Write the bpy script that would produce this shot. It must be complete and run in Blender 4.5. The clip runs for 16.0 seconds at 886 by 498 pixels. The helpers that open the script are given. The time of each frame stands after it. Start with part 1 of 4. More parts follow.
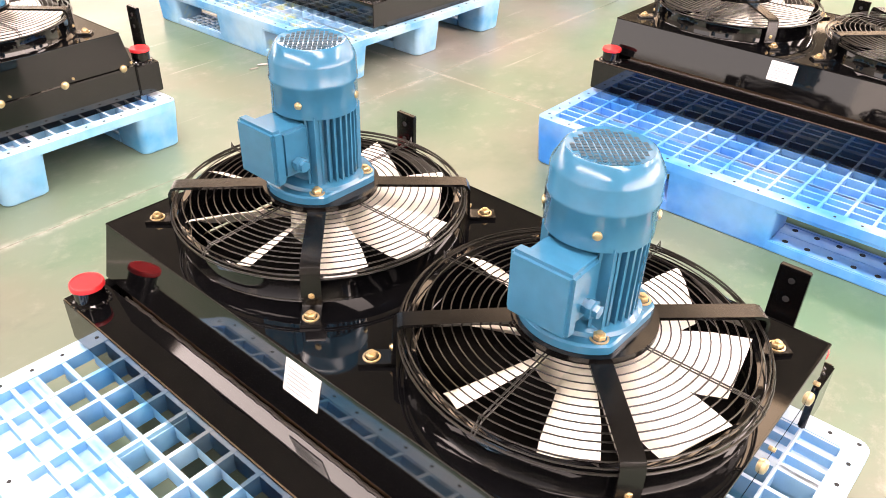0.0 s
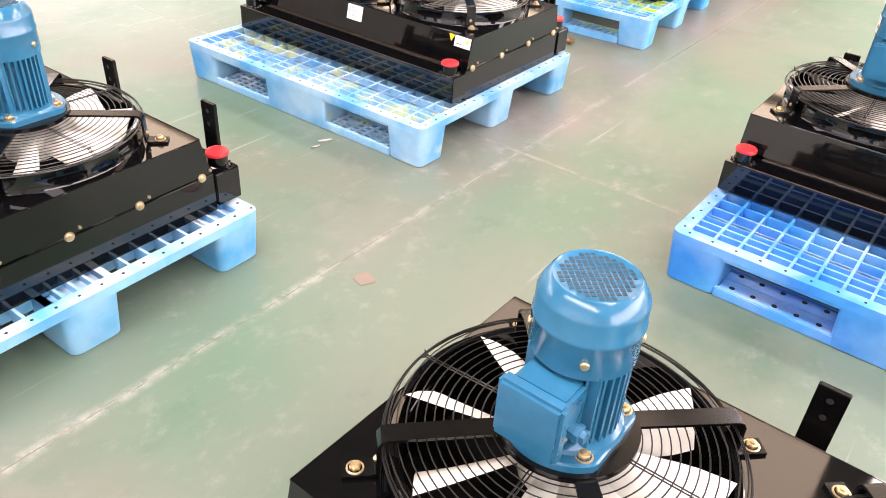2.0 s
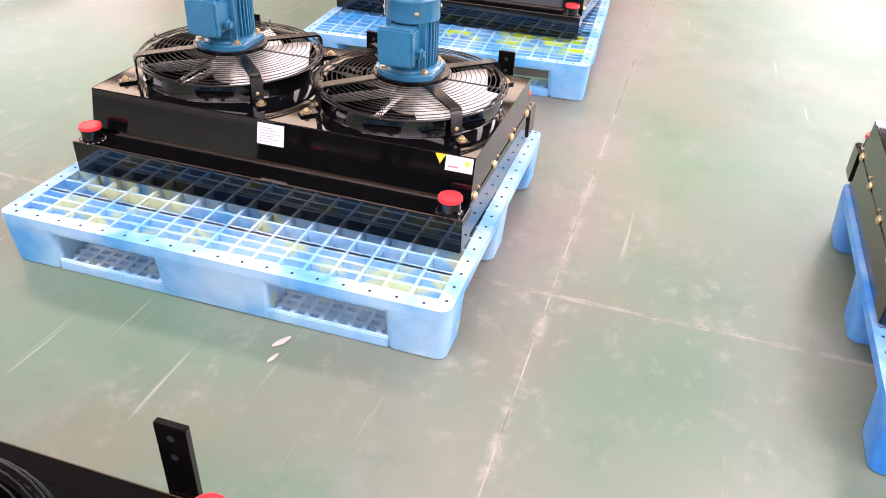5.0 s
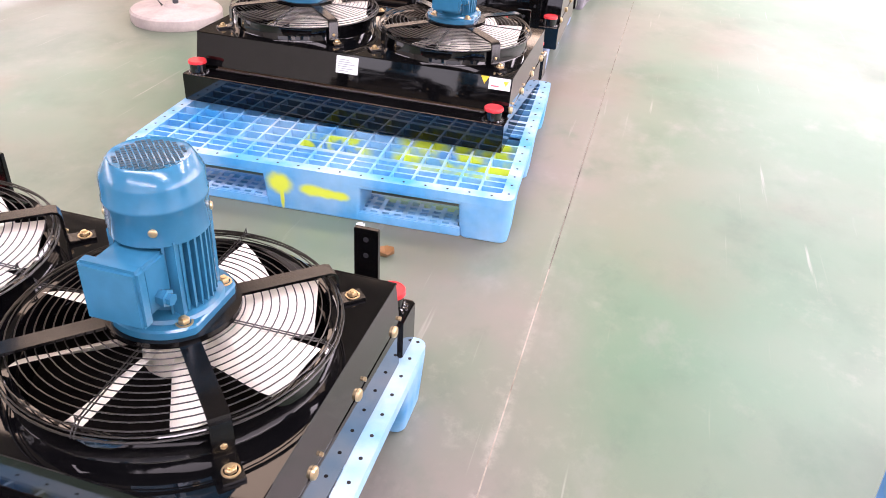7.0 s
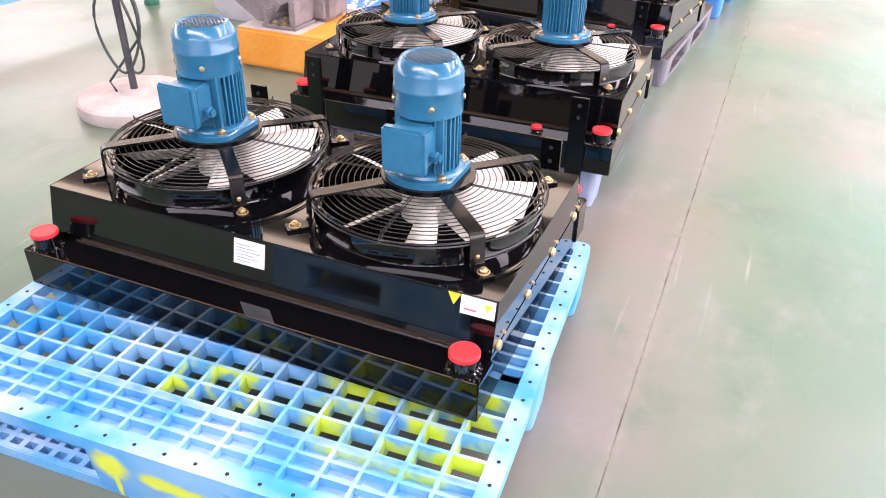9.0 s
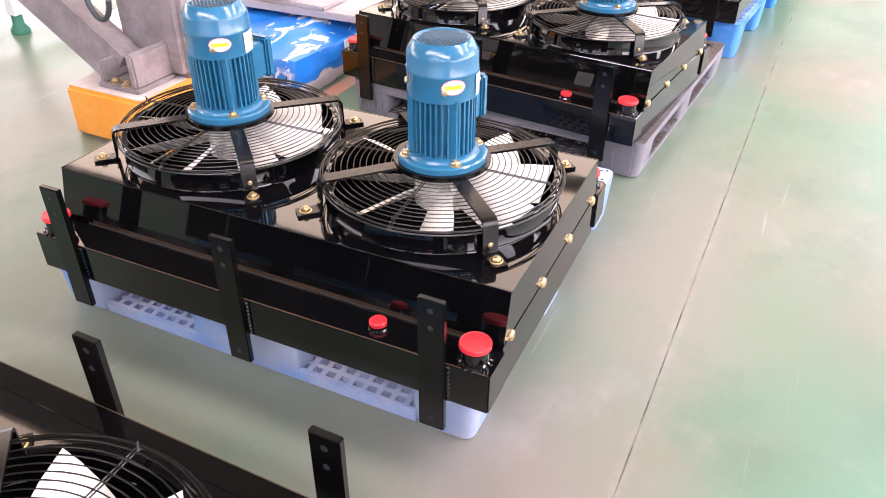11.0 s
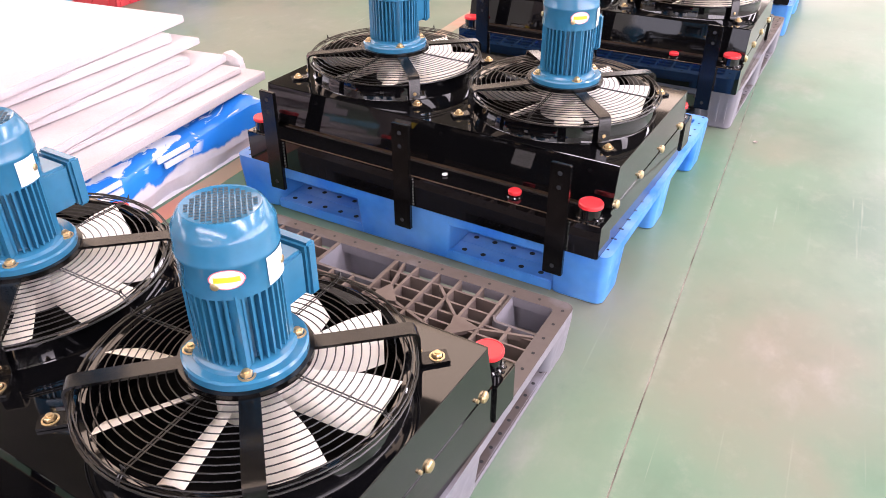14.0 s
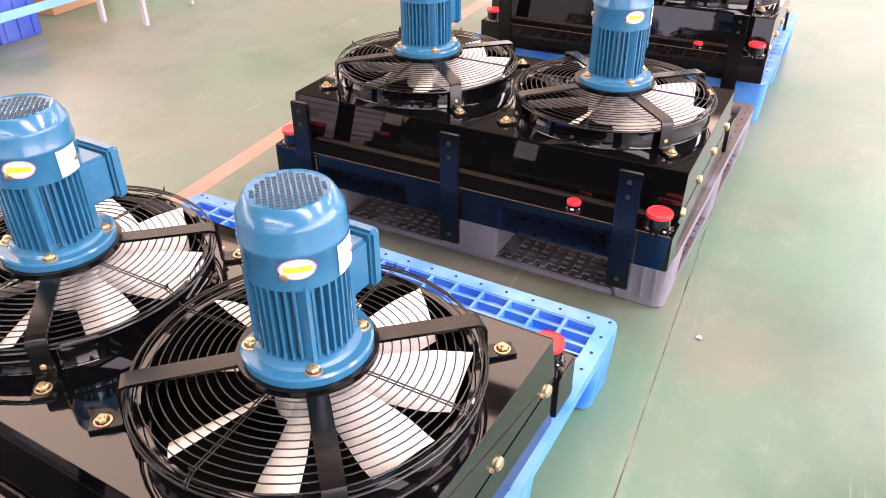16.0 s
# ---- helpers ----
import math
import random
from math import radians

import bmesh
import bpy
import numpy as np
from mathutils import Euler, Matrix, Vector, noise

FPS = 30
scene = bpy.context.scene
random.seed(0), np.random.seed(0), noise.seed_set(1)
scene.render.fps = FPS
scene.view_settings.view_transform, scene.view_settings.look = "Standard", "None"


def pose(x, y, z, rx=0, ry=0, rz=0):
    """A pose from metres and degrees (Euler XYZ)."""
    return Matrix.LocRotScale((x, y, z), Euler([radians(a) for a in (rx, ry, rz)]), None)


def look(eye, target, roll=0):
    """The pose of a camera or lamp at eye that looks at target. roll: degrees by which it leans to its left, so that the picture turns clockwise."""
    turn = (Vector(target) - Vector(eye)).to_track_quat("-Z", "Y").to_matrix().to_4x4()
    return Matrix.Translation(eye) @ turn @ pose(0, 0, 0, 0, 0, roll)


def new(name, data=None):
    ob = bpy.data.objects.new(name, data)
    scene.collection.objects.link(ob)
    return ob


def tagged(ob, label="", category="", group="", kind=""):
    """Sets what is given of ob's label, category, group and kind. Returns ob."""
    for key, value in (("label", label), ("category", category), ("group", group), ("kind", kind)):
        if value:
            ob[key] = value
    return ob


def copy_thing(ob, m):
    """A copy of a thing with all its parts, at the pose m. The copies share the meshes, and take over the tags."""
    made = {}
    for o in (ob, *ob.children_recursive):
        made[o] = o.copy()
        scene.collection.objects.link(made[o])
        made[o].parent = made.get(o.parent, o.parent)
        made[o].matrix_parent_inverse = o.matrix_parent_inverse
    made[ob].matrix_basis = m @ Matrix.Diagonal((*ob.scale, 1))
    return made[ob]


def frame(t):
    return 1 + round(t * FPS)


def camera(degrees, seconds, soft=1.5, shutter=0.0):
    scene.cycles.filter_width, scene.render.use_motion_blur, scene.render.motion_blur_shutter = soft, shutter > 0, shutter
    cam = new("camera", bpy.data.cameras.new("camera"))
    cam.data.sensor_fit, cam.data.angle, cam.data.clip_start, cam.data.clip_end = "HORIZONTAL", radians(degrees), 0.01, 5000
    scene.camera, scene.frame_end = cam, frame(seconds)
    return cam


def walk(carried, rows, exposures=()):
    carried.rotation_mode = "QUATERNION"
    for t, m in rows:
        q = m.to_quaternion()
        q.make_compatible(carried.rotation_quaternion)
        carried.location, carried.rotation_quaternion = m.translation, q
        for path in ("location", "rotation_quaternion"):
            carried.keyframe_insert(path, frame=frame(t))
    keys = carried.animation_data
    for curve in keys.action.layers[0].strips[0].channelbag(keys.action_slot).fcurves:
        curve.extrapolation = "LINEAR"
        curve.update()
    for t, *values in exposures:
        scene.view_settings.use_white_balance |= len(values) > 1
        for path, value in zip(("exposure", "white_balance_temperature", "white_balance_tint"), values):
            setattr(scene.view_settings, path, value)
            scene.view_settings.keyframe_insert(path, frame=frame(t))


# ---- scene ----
cam = camera(59.8, 16.0, soft=0.95)

PATH = [
    (0, (0.356, 0.869, 1.294), (-0.701, 2.154, 0.184), 1.7),
    (0.5, (0.199, 0.834, 1.363), (-0.794, 2.154, 0.236), 3.2),
    (1, (0.061, 0.847, 1.421), (-0.893, 2.192, 0.288), 4.1),
    (1.5, (-0.176, 0.919, 1.448), (-1.135, 2.267, 0.324), 3.9),
    (2, (-0.400, 0.934, 1.453), (-1.358, 2.282, 0.328), 3.8),
    (2.5, (-0.658, 0.871, 1.460), (-1.630, 2.206, 0.333), 2.7),
    (3, (-0.902, 0.847, 1.437), (-1.849, 2.193, 0.302), 2.5),
    (3.2, (-1.008, 0.878, 1.427), (-1.937, 2.233, 0.287), 2.5),
    (5.3, (-1.628, 1.753, 1.382), (-2.059, 3.375, 0.295), 3.0),
    (5.5, (-1.610, 1.882, 1.385), (-2.021, 3.515, 0.306), 3.4),
    (6, (-1.610, 2.160, 1.372), (-1.982, 3.802, 0.293), 3.7),
    (6.5, (-1.655, 2.484, 1.391), (-2.029, 4.131, 0.321), 3.6),
    (7, (-1.661, 2.794, 1.375), (-2.077, 4.431, 0.303), 3.6),
    (7.5, (-1.640, 3.133, 1.387), (-2.191, 4.734, 0.323), 2.6),
    (8, (-1.682, 3.485, 1.378), (-2.288, 5.076, 0.329), 1.8),
    (8.2, (-1.700, 3.621, 1.388), (-2.318, 5.209, 0.341), 1.6),
    (10.3, (-1.719, 5.037, 1.378), (-2.408, 6.547, 0.263), 1.5),
    (10.5, (-1.700, 5.179, 1.393), (-2.397, 6.682, 0.273), 1.6),
    (11, (-1.698, 5.540, 1.374), (-2.424, 7.032, 0.256), 0.3),
    (11.5, (-1.748, 5.920, 1.377), (-2.432, 7.429, 0.258), -0.0),
    (12, (-1.739, 6.263, 1.363), (-2.422, 7.777, 0.249), 0.5),
    (12.5, (-1.728, 6.607, 1.379), (-2.411, 8.119, 0.262), 0.6),
    (13, (-1.746, 6.984, 1.378), (-2.443, 8.499, 0.274), 0.3),
    (13.5, (-1.727, 7.353, 1.360), (-2.432, 8.872, 0.266), 0.4),
    (14, (-1.680, 7.709, 1.381), (-2.399, 9.231, 0.301), -0.1),
    (14.5, (-1.694, 8.085, 1.386), (-2.415, 9.610, 0.312), -0.1),
    (15, (-1.703, 8.444, 1.372), (-2.417, 9.974, 0.300), -0.3),
    (15.5, (-1.683, 8.811, 1.372), (-2.398, 10.339, 0.297), -0.6),
    (16, (-1.697, 9.179, 1.361), (-2.412, 10.701, 0.277), -0.5),
]
walk(cam, [(t, look(eye, target, roll)) for t, eye, target, roll in PATH], [(0.0, 0.28, 7750, 21), (1.0, 0.15, 7000, 18), (2.0, 0.08, 6850, 19), (3.0, 0.06, 7000, 23), (5.5, 0.0, 6500, 27), (6.5, 0.04, 6550, 28), (8.0, 0.02, 6300, 25), (10.5, 0.24, 6300, 24), (12.5, 0.12, 6500, 24), (14.5, 0.04, 6350, 25), (16.0, 0.16, 6550, 30)])

# ---- light ----
world = bpy.data.worlds.new("daylight")
scene.world = world
world.use_nodes = True
sky = world.node_tree.nodes.new("ShaderNodeTexSky")
sky.sky_type, sky.sun_disc = "NISHITA", False
sky.sun_elevation, sky.sun_rotation = radians(40), radians(60)
world.node_tree.links.new(sky.outputs[0], world.node_tree.nodes["Background"].inputs[0])
world.node_tree.nodes["Background"].inputs[1].default_value = 0.1

JX, JY = -1.838, 3.458  # saw-cut joints in the floor
HALL = (-17.0, 9.0, -8.0, 30.0, 6.5)  # x0, x1, y0, y1, ceiling height


def area_lamp(name, m, sx, sy, watts, colour):
    data = bpy.data.lights.new(name, "AREA")
    data.shape, data.size, data.size_y, data.energy, data.color = "RECTANGLE", sx, sy, watts, colour
    ob = new(name, data)
    ob.matrix_world = m
    return ob


SKYLIGHT_Y = (-5.0, 1.0, 8.5, 13.1, 15.1, 17.1, 19.1, 21.1, 26.0)  # glazed strips across the roof
SKYLIGHTS = []  # x from, to, y, watts per square metre, colour: clear glazing, and yellowed sheets over the west aisle
for sy in SKYLIGHT_Y:
    if sy < 2:
        SKYLIGHTS.append((-7.0, 5.0, sy, 105, (1.0, 0.955, 0.975)))
    else:
        SKYLIGHTS.append((-16.9, -0.2, sy, 24, (1.0, 0.78, 0.55)))
        if sy not in (15.1, 17.1, 19.1):
            SKYLIGHTS.append((0.3, 8.3, sy, 128, (1.0, 0.955, 0.975)))
for sa, sb, sy, watts, tone in SKYLIGHTS:
    area_lamp("skylight_lamp", pose((sa + sb) / 2, sy, 6.62, 0, 0, 0), sb - sa, 1.5, watts * 0.9 * (sb - sa), tone)
area_lamp("unseen_window_lamp", pose(8.95, 10.0, 3.2, 0, 90, 0), 3.2, 26.0, 2250, (1.0, 0.93, 0.93))
# no west windows are known; lamp added to balance the light from the east
area_lamp("unseen_window_lamp", pose(-16.95, 8.0, 4.0, 0, -90, 0), 1.8, 26.0, 1100, (1.0, 0.96, 0.95))
# unseen south window light, added so the black panels mirror some floor glare
area_lamp("unseen_window_lamp", pose(-1.5, -7.95, 3.0, 90, 0, 0), 13.0, 3.2, 260, (1.0, 0.96, 0.98))
area_lamp("unseen_window_lamp", pose(-1.0, 29.95, 3.2, -90, 0, 0), 18.0, 3.6, 700, (1.0, 0.88, 0.76))


# ---- materials ----
def material(name, colour, second=None, rough=0.5, metal=0.0, grain=40.0, blotch=3.0, bump=0.1, spread=0.15, coat=0.0,
             rough_var=0.12, grit=0.3, spec=0.5):
    """A painted or moulded surface: base colour varied by a fine grain and by wide blotches, with fine relief."""
    m = bpy.data.materials.new(name)
    m.use_nodes = True
    nt = m.node_tree
    n, l = nt.nodes, nt.links
    b = n["Principled BSDF"]
    second = second or tuple(c * (1 - spread) for c in colour)
    co = n.new("ShaderNodeTexCoord")
    wide = n.new("ShaderNodeTexNoise")
    wide.inputs["Scale"].default_value, wide.inputs["Detail"].default_value = blotch, 4
    fine = n.new("ShaderNodeTexNoise")
    fine.inputs["Scale"].default_value, fine.inputs["Detail"].default_value = grain, 5
    for t in (wide, fine):
        l.new(co.outputs["Object"], t.inputs["Vector"])
    ramp = n.new("ShaderNodeMapRange")
    ramp.inputs["From Min"].default_value, ramp.inputs["From Max"].default_value = 0.38, 0.62
    l.new(wide.outputs["Fac"], ramp.inputs["Value"])
    mix = n.new("ShaderNodeMix")
    mix.data_type = "RGBA"
    mix.inputs["A"].default_value, mix.inputs["B"].default_value = (*colour, 1), (*second, 1)
    l.new(ramp.outputs["Result"], mix.inputs["Factor"])
    last = mix.outputs["Result"]
    grainmix = n.new("ShaderNodeMix")
    grainmix.data_type, grainmix.blend_type = "RGBA", "MULTIPLY"
    grainmix.inputs["Factor"].default_value = grit
    gr = n.new("ShaderNodeMapRange")
    gr.inputs["From Min"].default_value, gr.inputs["From Max"].default_value = 0.3, 0.7
    gr.inputs["To Min"].default_value, gr.inputs["To Max"].default_value = 0.75, 1.15
    l.new(fine.outputs["Fac"], gr.inputs["Value"])
    l.new(last, grainmix.inputs["A"])
    l.new(gr.outputs["Result"], grainmix.inputs["B"])
    last = grainmix.outputs["Result"]
    l.new(last, b.inputs["Base Color"])
    rr = n.new("ShaderNodeMapRange")
    rr.inputs["To Min"].default_value, rr.inputs["To Max"].default_value = max(0.02, rough - rough_var), min(1, rough + rough_var)
    rr.inputs["From Min"].default_value, rr.inputs["From Max"].default_value = 0.3, 0.7
    l.new(fine.outputs["Fac"], rr.inputs["Value"])
    l.new(rr.outputs["Result"], b.inputs["Roughness"])
    b.inputs["Metallic"].default_value = metal
    b.inputs["Specular IOR Level"].default_value = spec
    b.inputs["Coat Weight"].default_value = coat
    b.inputs["Coat Roughness"].default_value = 0.08
    if bump:
        bp = n.new("ShaderNodeBump")
        bp.inputs["Strength"].default_value, bp.inputs["Distance"].default_value = bump, 0.002
        l.new(fine.outputs["Fac"], bp.inputs["Height"])
        l.new(bp.outputs["Normal"], b.inputs["Normal"])
    return m


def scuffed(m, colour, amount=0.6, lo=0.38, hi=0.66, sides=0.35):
    """Whitish wear on the faces that look upwards, in patches, and chalky streaks everywhere; on GREY both are dark
    brown.
    """
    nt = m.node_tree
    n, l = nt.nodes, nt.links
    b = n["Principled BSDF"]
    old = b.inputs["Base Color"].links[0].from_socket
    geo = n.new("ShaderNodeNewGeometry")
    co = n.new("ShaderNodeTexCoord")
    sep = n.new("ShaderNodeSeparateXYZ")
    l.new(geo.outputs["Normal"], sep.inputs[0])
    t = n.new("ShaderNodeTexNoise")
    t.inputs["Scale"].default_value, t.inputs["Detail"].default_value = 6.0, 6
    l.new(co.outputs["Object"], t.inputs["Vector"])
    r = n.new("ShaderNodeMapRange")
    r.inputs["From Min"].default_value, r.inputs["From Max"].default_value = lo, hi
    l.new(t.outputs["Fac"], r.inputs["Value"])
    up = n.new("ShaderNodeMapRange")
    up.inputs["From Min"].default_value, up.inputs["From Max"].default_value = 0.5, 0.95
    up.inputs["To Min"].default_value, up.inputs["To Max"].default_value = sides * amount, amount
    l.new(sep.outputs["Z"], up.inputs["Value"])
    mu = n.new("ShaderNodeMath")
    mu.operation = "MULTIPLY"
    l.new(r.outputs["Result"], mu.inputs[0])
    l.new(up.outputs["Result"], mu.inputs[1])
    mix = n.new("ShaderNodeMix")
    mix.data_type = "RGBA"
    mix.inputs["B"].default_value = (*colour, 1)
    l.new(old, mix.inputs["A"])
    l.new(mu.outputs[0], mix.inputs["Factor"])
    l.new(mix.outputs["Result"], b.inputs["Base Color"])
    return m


def spots(m, colour, marks, front):
    """Soft round spray marks (x, z, radius x, radius z) on the face of a thing that looks to -y, at y below front."""
    nt = m.node_tree
    n, l = nt.nodes, nt.links
    b = n["Principled BSDF"]
    out = b.inputs["Base Color"].links[0].from_socket
    co = n.new("ShaderNodeTexCoord")
    warp = n.new("ShaderNodeTexNoise")
    warp.inputs["Scale"].default_value, warp.inputs["Detail"].default_value = 45.0, 3
    l.new(co.outputs["Object"], warp.inputs["Vector"])
    sep = n.new("ShaderNodeSeparateXYZ")
    l.new(co.outputs["Object"], sep.inputs[0])
    face = n.new("ShaderNodeMapRange")
    face.inputs["From Min"].default_value, face.inputs["From Max"].default_value = front + 0.002, front
    l.new(sep.outputs["Y"], face.inputs["Value"])
    for cx, cz, rx, rz in marks:
        mp = n.new("ShaderNodeMapping")
        mp.inputs["Location"].default_value = (-cx / rx, 0, -cz / rz)
        mp.inputs["Scale"].default_value = (1 / rx, 0, 1 / rz)
        l.new(co.outputs["Object"], mp.inputs["Vector"])
        ln = n.new("ShaderNodeVectorMath")
        ln.operation = "LENGTH"
        l.new(mp.outputs["Vector"], ln.inputs[0])
        ad = n.new("ShaderNodeMath")
        ad.operation = "MULTIPLY_ADD"
        ad.inputs[1].default_value = 0.5
        l.new(warp.outputs["Fac"], ad.inputs[0])
        l.new(ln.outputs["Value"], ad.inputs[2])
        fade = n.new("ShaderNodeMapRange")
        fade.interpolation_type = "SMOOTHSTEP"
        fade.inputs["From Min"].default_value, fade.inputs["From Max"].default_value = 1.75, 0.85
        l.new(ad.outputs[0], fade.inputs["Value"])
        mu = n.new("ShaderNodeMath")
        mu.operation = "MULTIPLY"
        l.new(fade.outputs["Result"], mu.inputs[0])
        l.new(face.outputs["Result"], mu.inputs[1])
        mix = n.new("ShaderNodeMix")
        mix.data_type = "RGBA"
        mix.inputs["B"].default_value = (*colour, 1)
        l.new(out, mix.inputs["A"])
        l.new(mu.outputs[0], mix.inputs["Factor"])
        out = mix.outputs["Result"]
    l.new(out, b.inputs["Base Color"])
    return m


def sprayed(m, colour, region, amount=0.5, scale=9.0):
    """Adds patches of overspray to a material inside a box (x0, x1, y0, y1) of the thing's own coordinates, mostly on walls of cells."""
    nt = m.node_tree
    n, l = nt.nodes, nt.links
    b = n["Principled BSDF"]
    old = b.inputs["Base Color"].links[0].from_socket
    co = n.new("ShaderNodeTexCoord")
    sep = n.new("ShaderNodeSeparateXYZ")
    l.new(co.outputs["Object"], sep.inputs[0])
    noise_tex = n.new("ShaderNodeTexNoise")
    noise_tex.inputs["Scale"].default_value, noise_tex.inputs["Detail"].default_value = scale, 3
    l.new(co.outputs["Object"], noise_tex.inputs["Vector"])
    fac = None
    for axis, lo, hi in (("X", region[0], region[1]), ("Y", region[2], region[3])):
        for a, c in ((lo, lo + 0.05), (hi, hi - 0.05)):
            r = n.new("ShaderNodeMapRange")
            r.inputs["From Min"].default_value, r.inputs["From Max"].default_value = a, c
            l.new(sep.outputs[axis], r.inputs["Value"])
            if fac is None:
                fac = r.outputs["Result"]
            else:
                mu = n.new("ShaderNodeMath")
                mu.operation = "MULTIPLY"
                l.new(fac, mu.inputs[0])
                l.new(r.outputs["Result"], mu.inputs[1])
                fac = mu.outputs[0]
    th = n.new("ShaderNodeMapRange")
    th.inputs["From Min"].default_value, th.inputs["From Max"].default_value = 0.62 - 0.25 * amount, 0.7 - 0.2 * amount
    l.new(noise_tex.outputs["Fac"], th.inputs["Value"])
    mu = n.new("ShaderNodeMath")
    mu.operation = "MULTIPLY"
    l.new(fac, mu.inputs[0])
    l.new(th.outputs["Result"], mu.inputs[1])
    geo = n.new("ShaderNodeNewGeometry")
    face = n.new("ShaderNodeSeparateXYZ")
    l.new(geo.outputs["Normal"], face.inputs[0])
    top = n.new("ShaderNodeMapRange")
    top.inputs["From Min"].default_value, top.inputs["From Max"].default_value = 0.4, 0.8
    top.inputs["To Min"].default_value, top.inputs["To Max"].default_value = 1.0, 0.3
    l.new(face.outputs["Z"], top.inputs["Value"])
    wall_mu = n.new("ShaderNodeMath")
    wall_mu.operation = "MULTIPLY"
    l.new(mu.outputs[0], wall_mu.inputs[0])
    l.new(top.outputs["Result"], wall_mu.inputs[1])
    mix = n.new("ShaderNodeMix")
    mix.data_type = "RGBA"
    mix.inputs["B"].default_value = (*colour, 1)
    l.new(old, mix.inputs["A"])
    l.new(wall_mu.outputs[0], mix.inputs["Factor"])
    l.new(mix.outputs["Result"], b.inputs["Base Color"])
    return m


BLACK = material("black_gloss_paint", (0.0018, 0.0019, 0.0024), (0.0026, 0.0026, 0.0030), rough=0.04, rough_var=0.015, coat=0.0, bump=0.006, grain=18, spec=0.58)
SATIN = material("black_satin_paint", (0.0022, 0.0022, 0.0024), (0.0035, 0.0032, 0.0030), rough=0.20, rough_var=0.03, bump=0.01, spec=0.4)
WIRE = material("black_wire_coating", (0.004, 0.0036, 0.0032), (0.008, 0.007, 0.006), rough=0.31, rough_var=0.02, bump=0.0, spec=0.5)
SEAM = material("dull_black_weld", (0.012, 0.010, 0.009), (0.02, 0.017, 0.015), rough=0.42, bump=0.3, grain=90, spec=0.4)
CORE = material("dark_core_fins", (0.003, 0.003, 0.003), (0.006, 0.005, 0.0045), rough=0.7, grain=120, bump=0.4, spec=0.06)
# brown reflection of the roof, put into the base colour of rails and beads
BROWN = material("painted_brown_reflection", (0.05, 0.032, 0.020), (0.075, 0.048, 0.030), rough=0.34, rough_var=0.05, bump=0.05, spec=0.35)
BLUE = material("blue_motor_enamel", (0.021, 0.142, 0.258), (0.018, 0.128, 0.235), rough=0.22, rough_var=0.05, coat=0.25, bump=0.06, grain=35)
# shade inside the cowl's air holes, painted on flat squares
GRILLE = material("shaded_blue_grille_hole", (0.016, 0.050, 0.075), (0.012, 0.035, 0.055), rough=0.7, bump=0)
# shade inside holes, painted on flat discs and solid plugs
HOLE = material("painted_hole_shade", (0.01, 0.012, 0.015), rough=0.8, bump=0)
CREAM = material("cream_fan_plastic", (0.84, 0.80, 0.72), (0.80, 0.75, 0.66), rough=0.42, bump=0.05)
BRASS = material("yellow_zinc_bolt", (0.66, 0.50, 0.27), (0.58, 0.46, 0.30), rough=0.34, rough_var=0.03, metal=0.9, bump=0.05)
RED = material("red_plastic_cap", (0.62, 0.025, 0.03), (0.5, 0.02, 0.03), rough=0.35, rough_var=0.04, bump=0.05)
PAPER = material("white_label_film", (0.78, 0.79, 0.80), rough=0.36, rough_var=0.04, bump=0)
PRINT = material("grey_print", (0.35, 0.36, 0.38), rough=0.5, bump=0)
YELLOW = material("yellow_warning_film", (0.85, 0.62, 0.03), rough=0.4, bump=0)
PINK = material("red_print", (0.75, 0.16, 0.2), rough=0.5, bump=0)
PALE_BLUE = material("faded_light_blue_plastic", (0.035, 0.31, 0.62), (0.16, 0.47, 0.70), rough=0.5, blotch=5, grain=30, bump=0.12)
STRONG_BLUE = material("strong_blue_plastic", (0.01, 0.16, 0.62), (0.05, 0.26, 0.68), rough=0.42, blotch=5, grain=30, bump=0.1)
GREY_BLUE = material("dusty_grey_blue_plastic", (0.13, 0.27, 0.56), (0.28, 0.34, 0.48), rough=0.55, blotch=5, grain=30, bump=0.15)
GREY = material("grey_recycled_plastic", (0.19, 0.19, 0.225), (0.26, 0.25, 0.29), rough=0.5, blotch=6, grain=30, bump=0.15)
# one darker brown for the deck ribs, tops and walls alike
GREY_DECK = material("brown_grey_deck_plastic", (0.085, 0.062, 0.052), (0.130, 0.100, 0.088), rough=0.55, blotch=7, grain=40, bump=0.15)
CONCRETE = material("dusty_cast_concrete", (0.42, 0.36, 0.34), (0.55, 0.48, 0.45), rough=0.85, blotch=6, grain=60, bump=0.4)
CAST = material("grey_cast_iron_paint", (0.19, 0.165, 0.17), (0.27, 0.235, 0.24), rough=0.6, blotch=8, grain=45, bump=1.0, grit=0.6)
ORANGE = material("orange_safety_paint", (0.75, 0.27, 0.02), (0.8, 0.36, 0.06), rough=0.5, bump=0.15)
FOAM = material("white_foam_board", (0.54, 0.495, 0.505), (0.46, 0.415, 0.425), rough=0.75, grain=150, bump=0.2)
STEEL = material("dark_grey_steel_pole", (0.06, 0.06, 0.07), (0.1, 0.1, 0.11), rough=0.4, metal=0.3)
CABLE = material("grey_cable", (0.05, 0.06, 0.06), rough=0.5, bump=0)
WALL = material("off_white_wall_paint", (0.72, 0.70, 0.66), (0.66, 0.64, 0.60), rough=0.8, bump=0.1)
CEIL = material("grey_brown_roof_sheeting", (0.20, 0.165, 0.14), (0.16, 0.135, 0.115), rough=0.7, bump=0.1)
CRATE_RED = material("red_crate_plastic", (0.55, 0.03, 0.05), (0.62, 0.06, 0.07), rough=0.4)
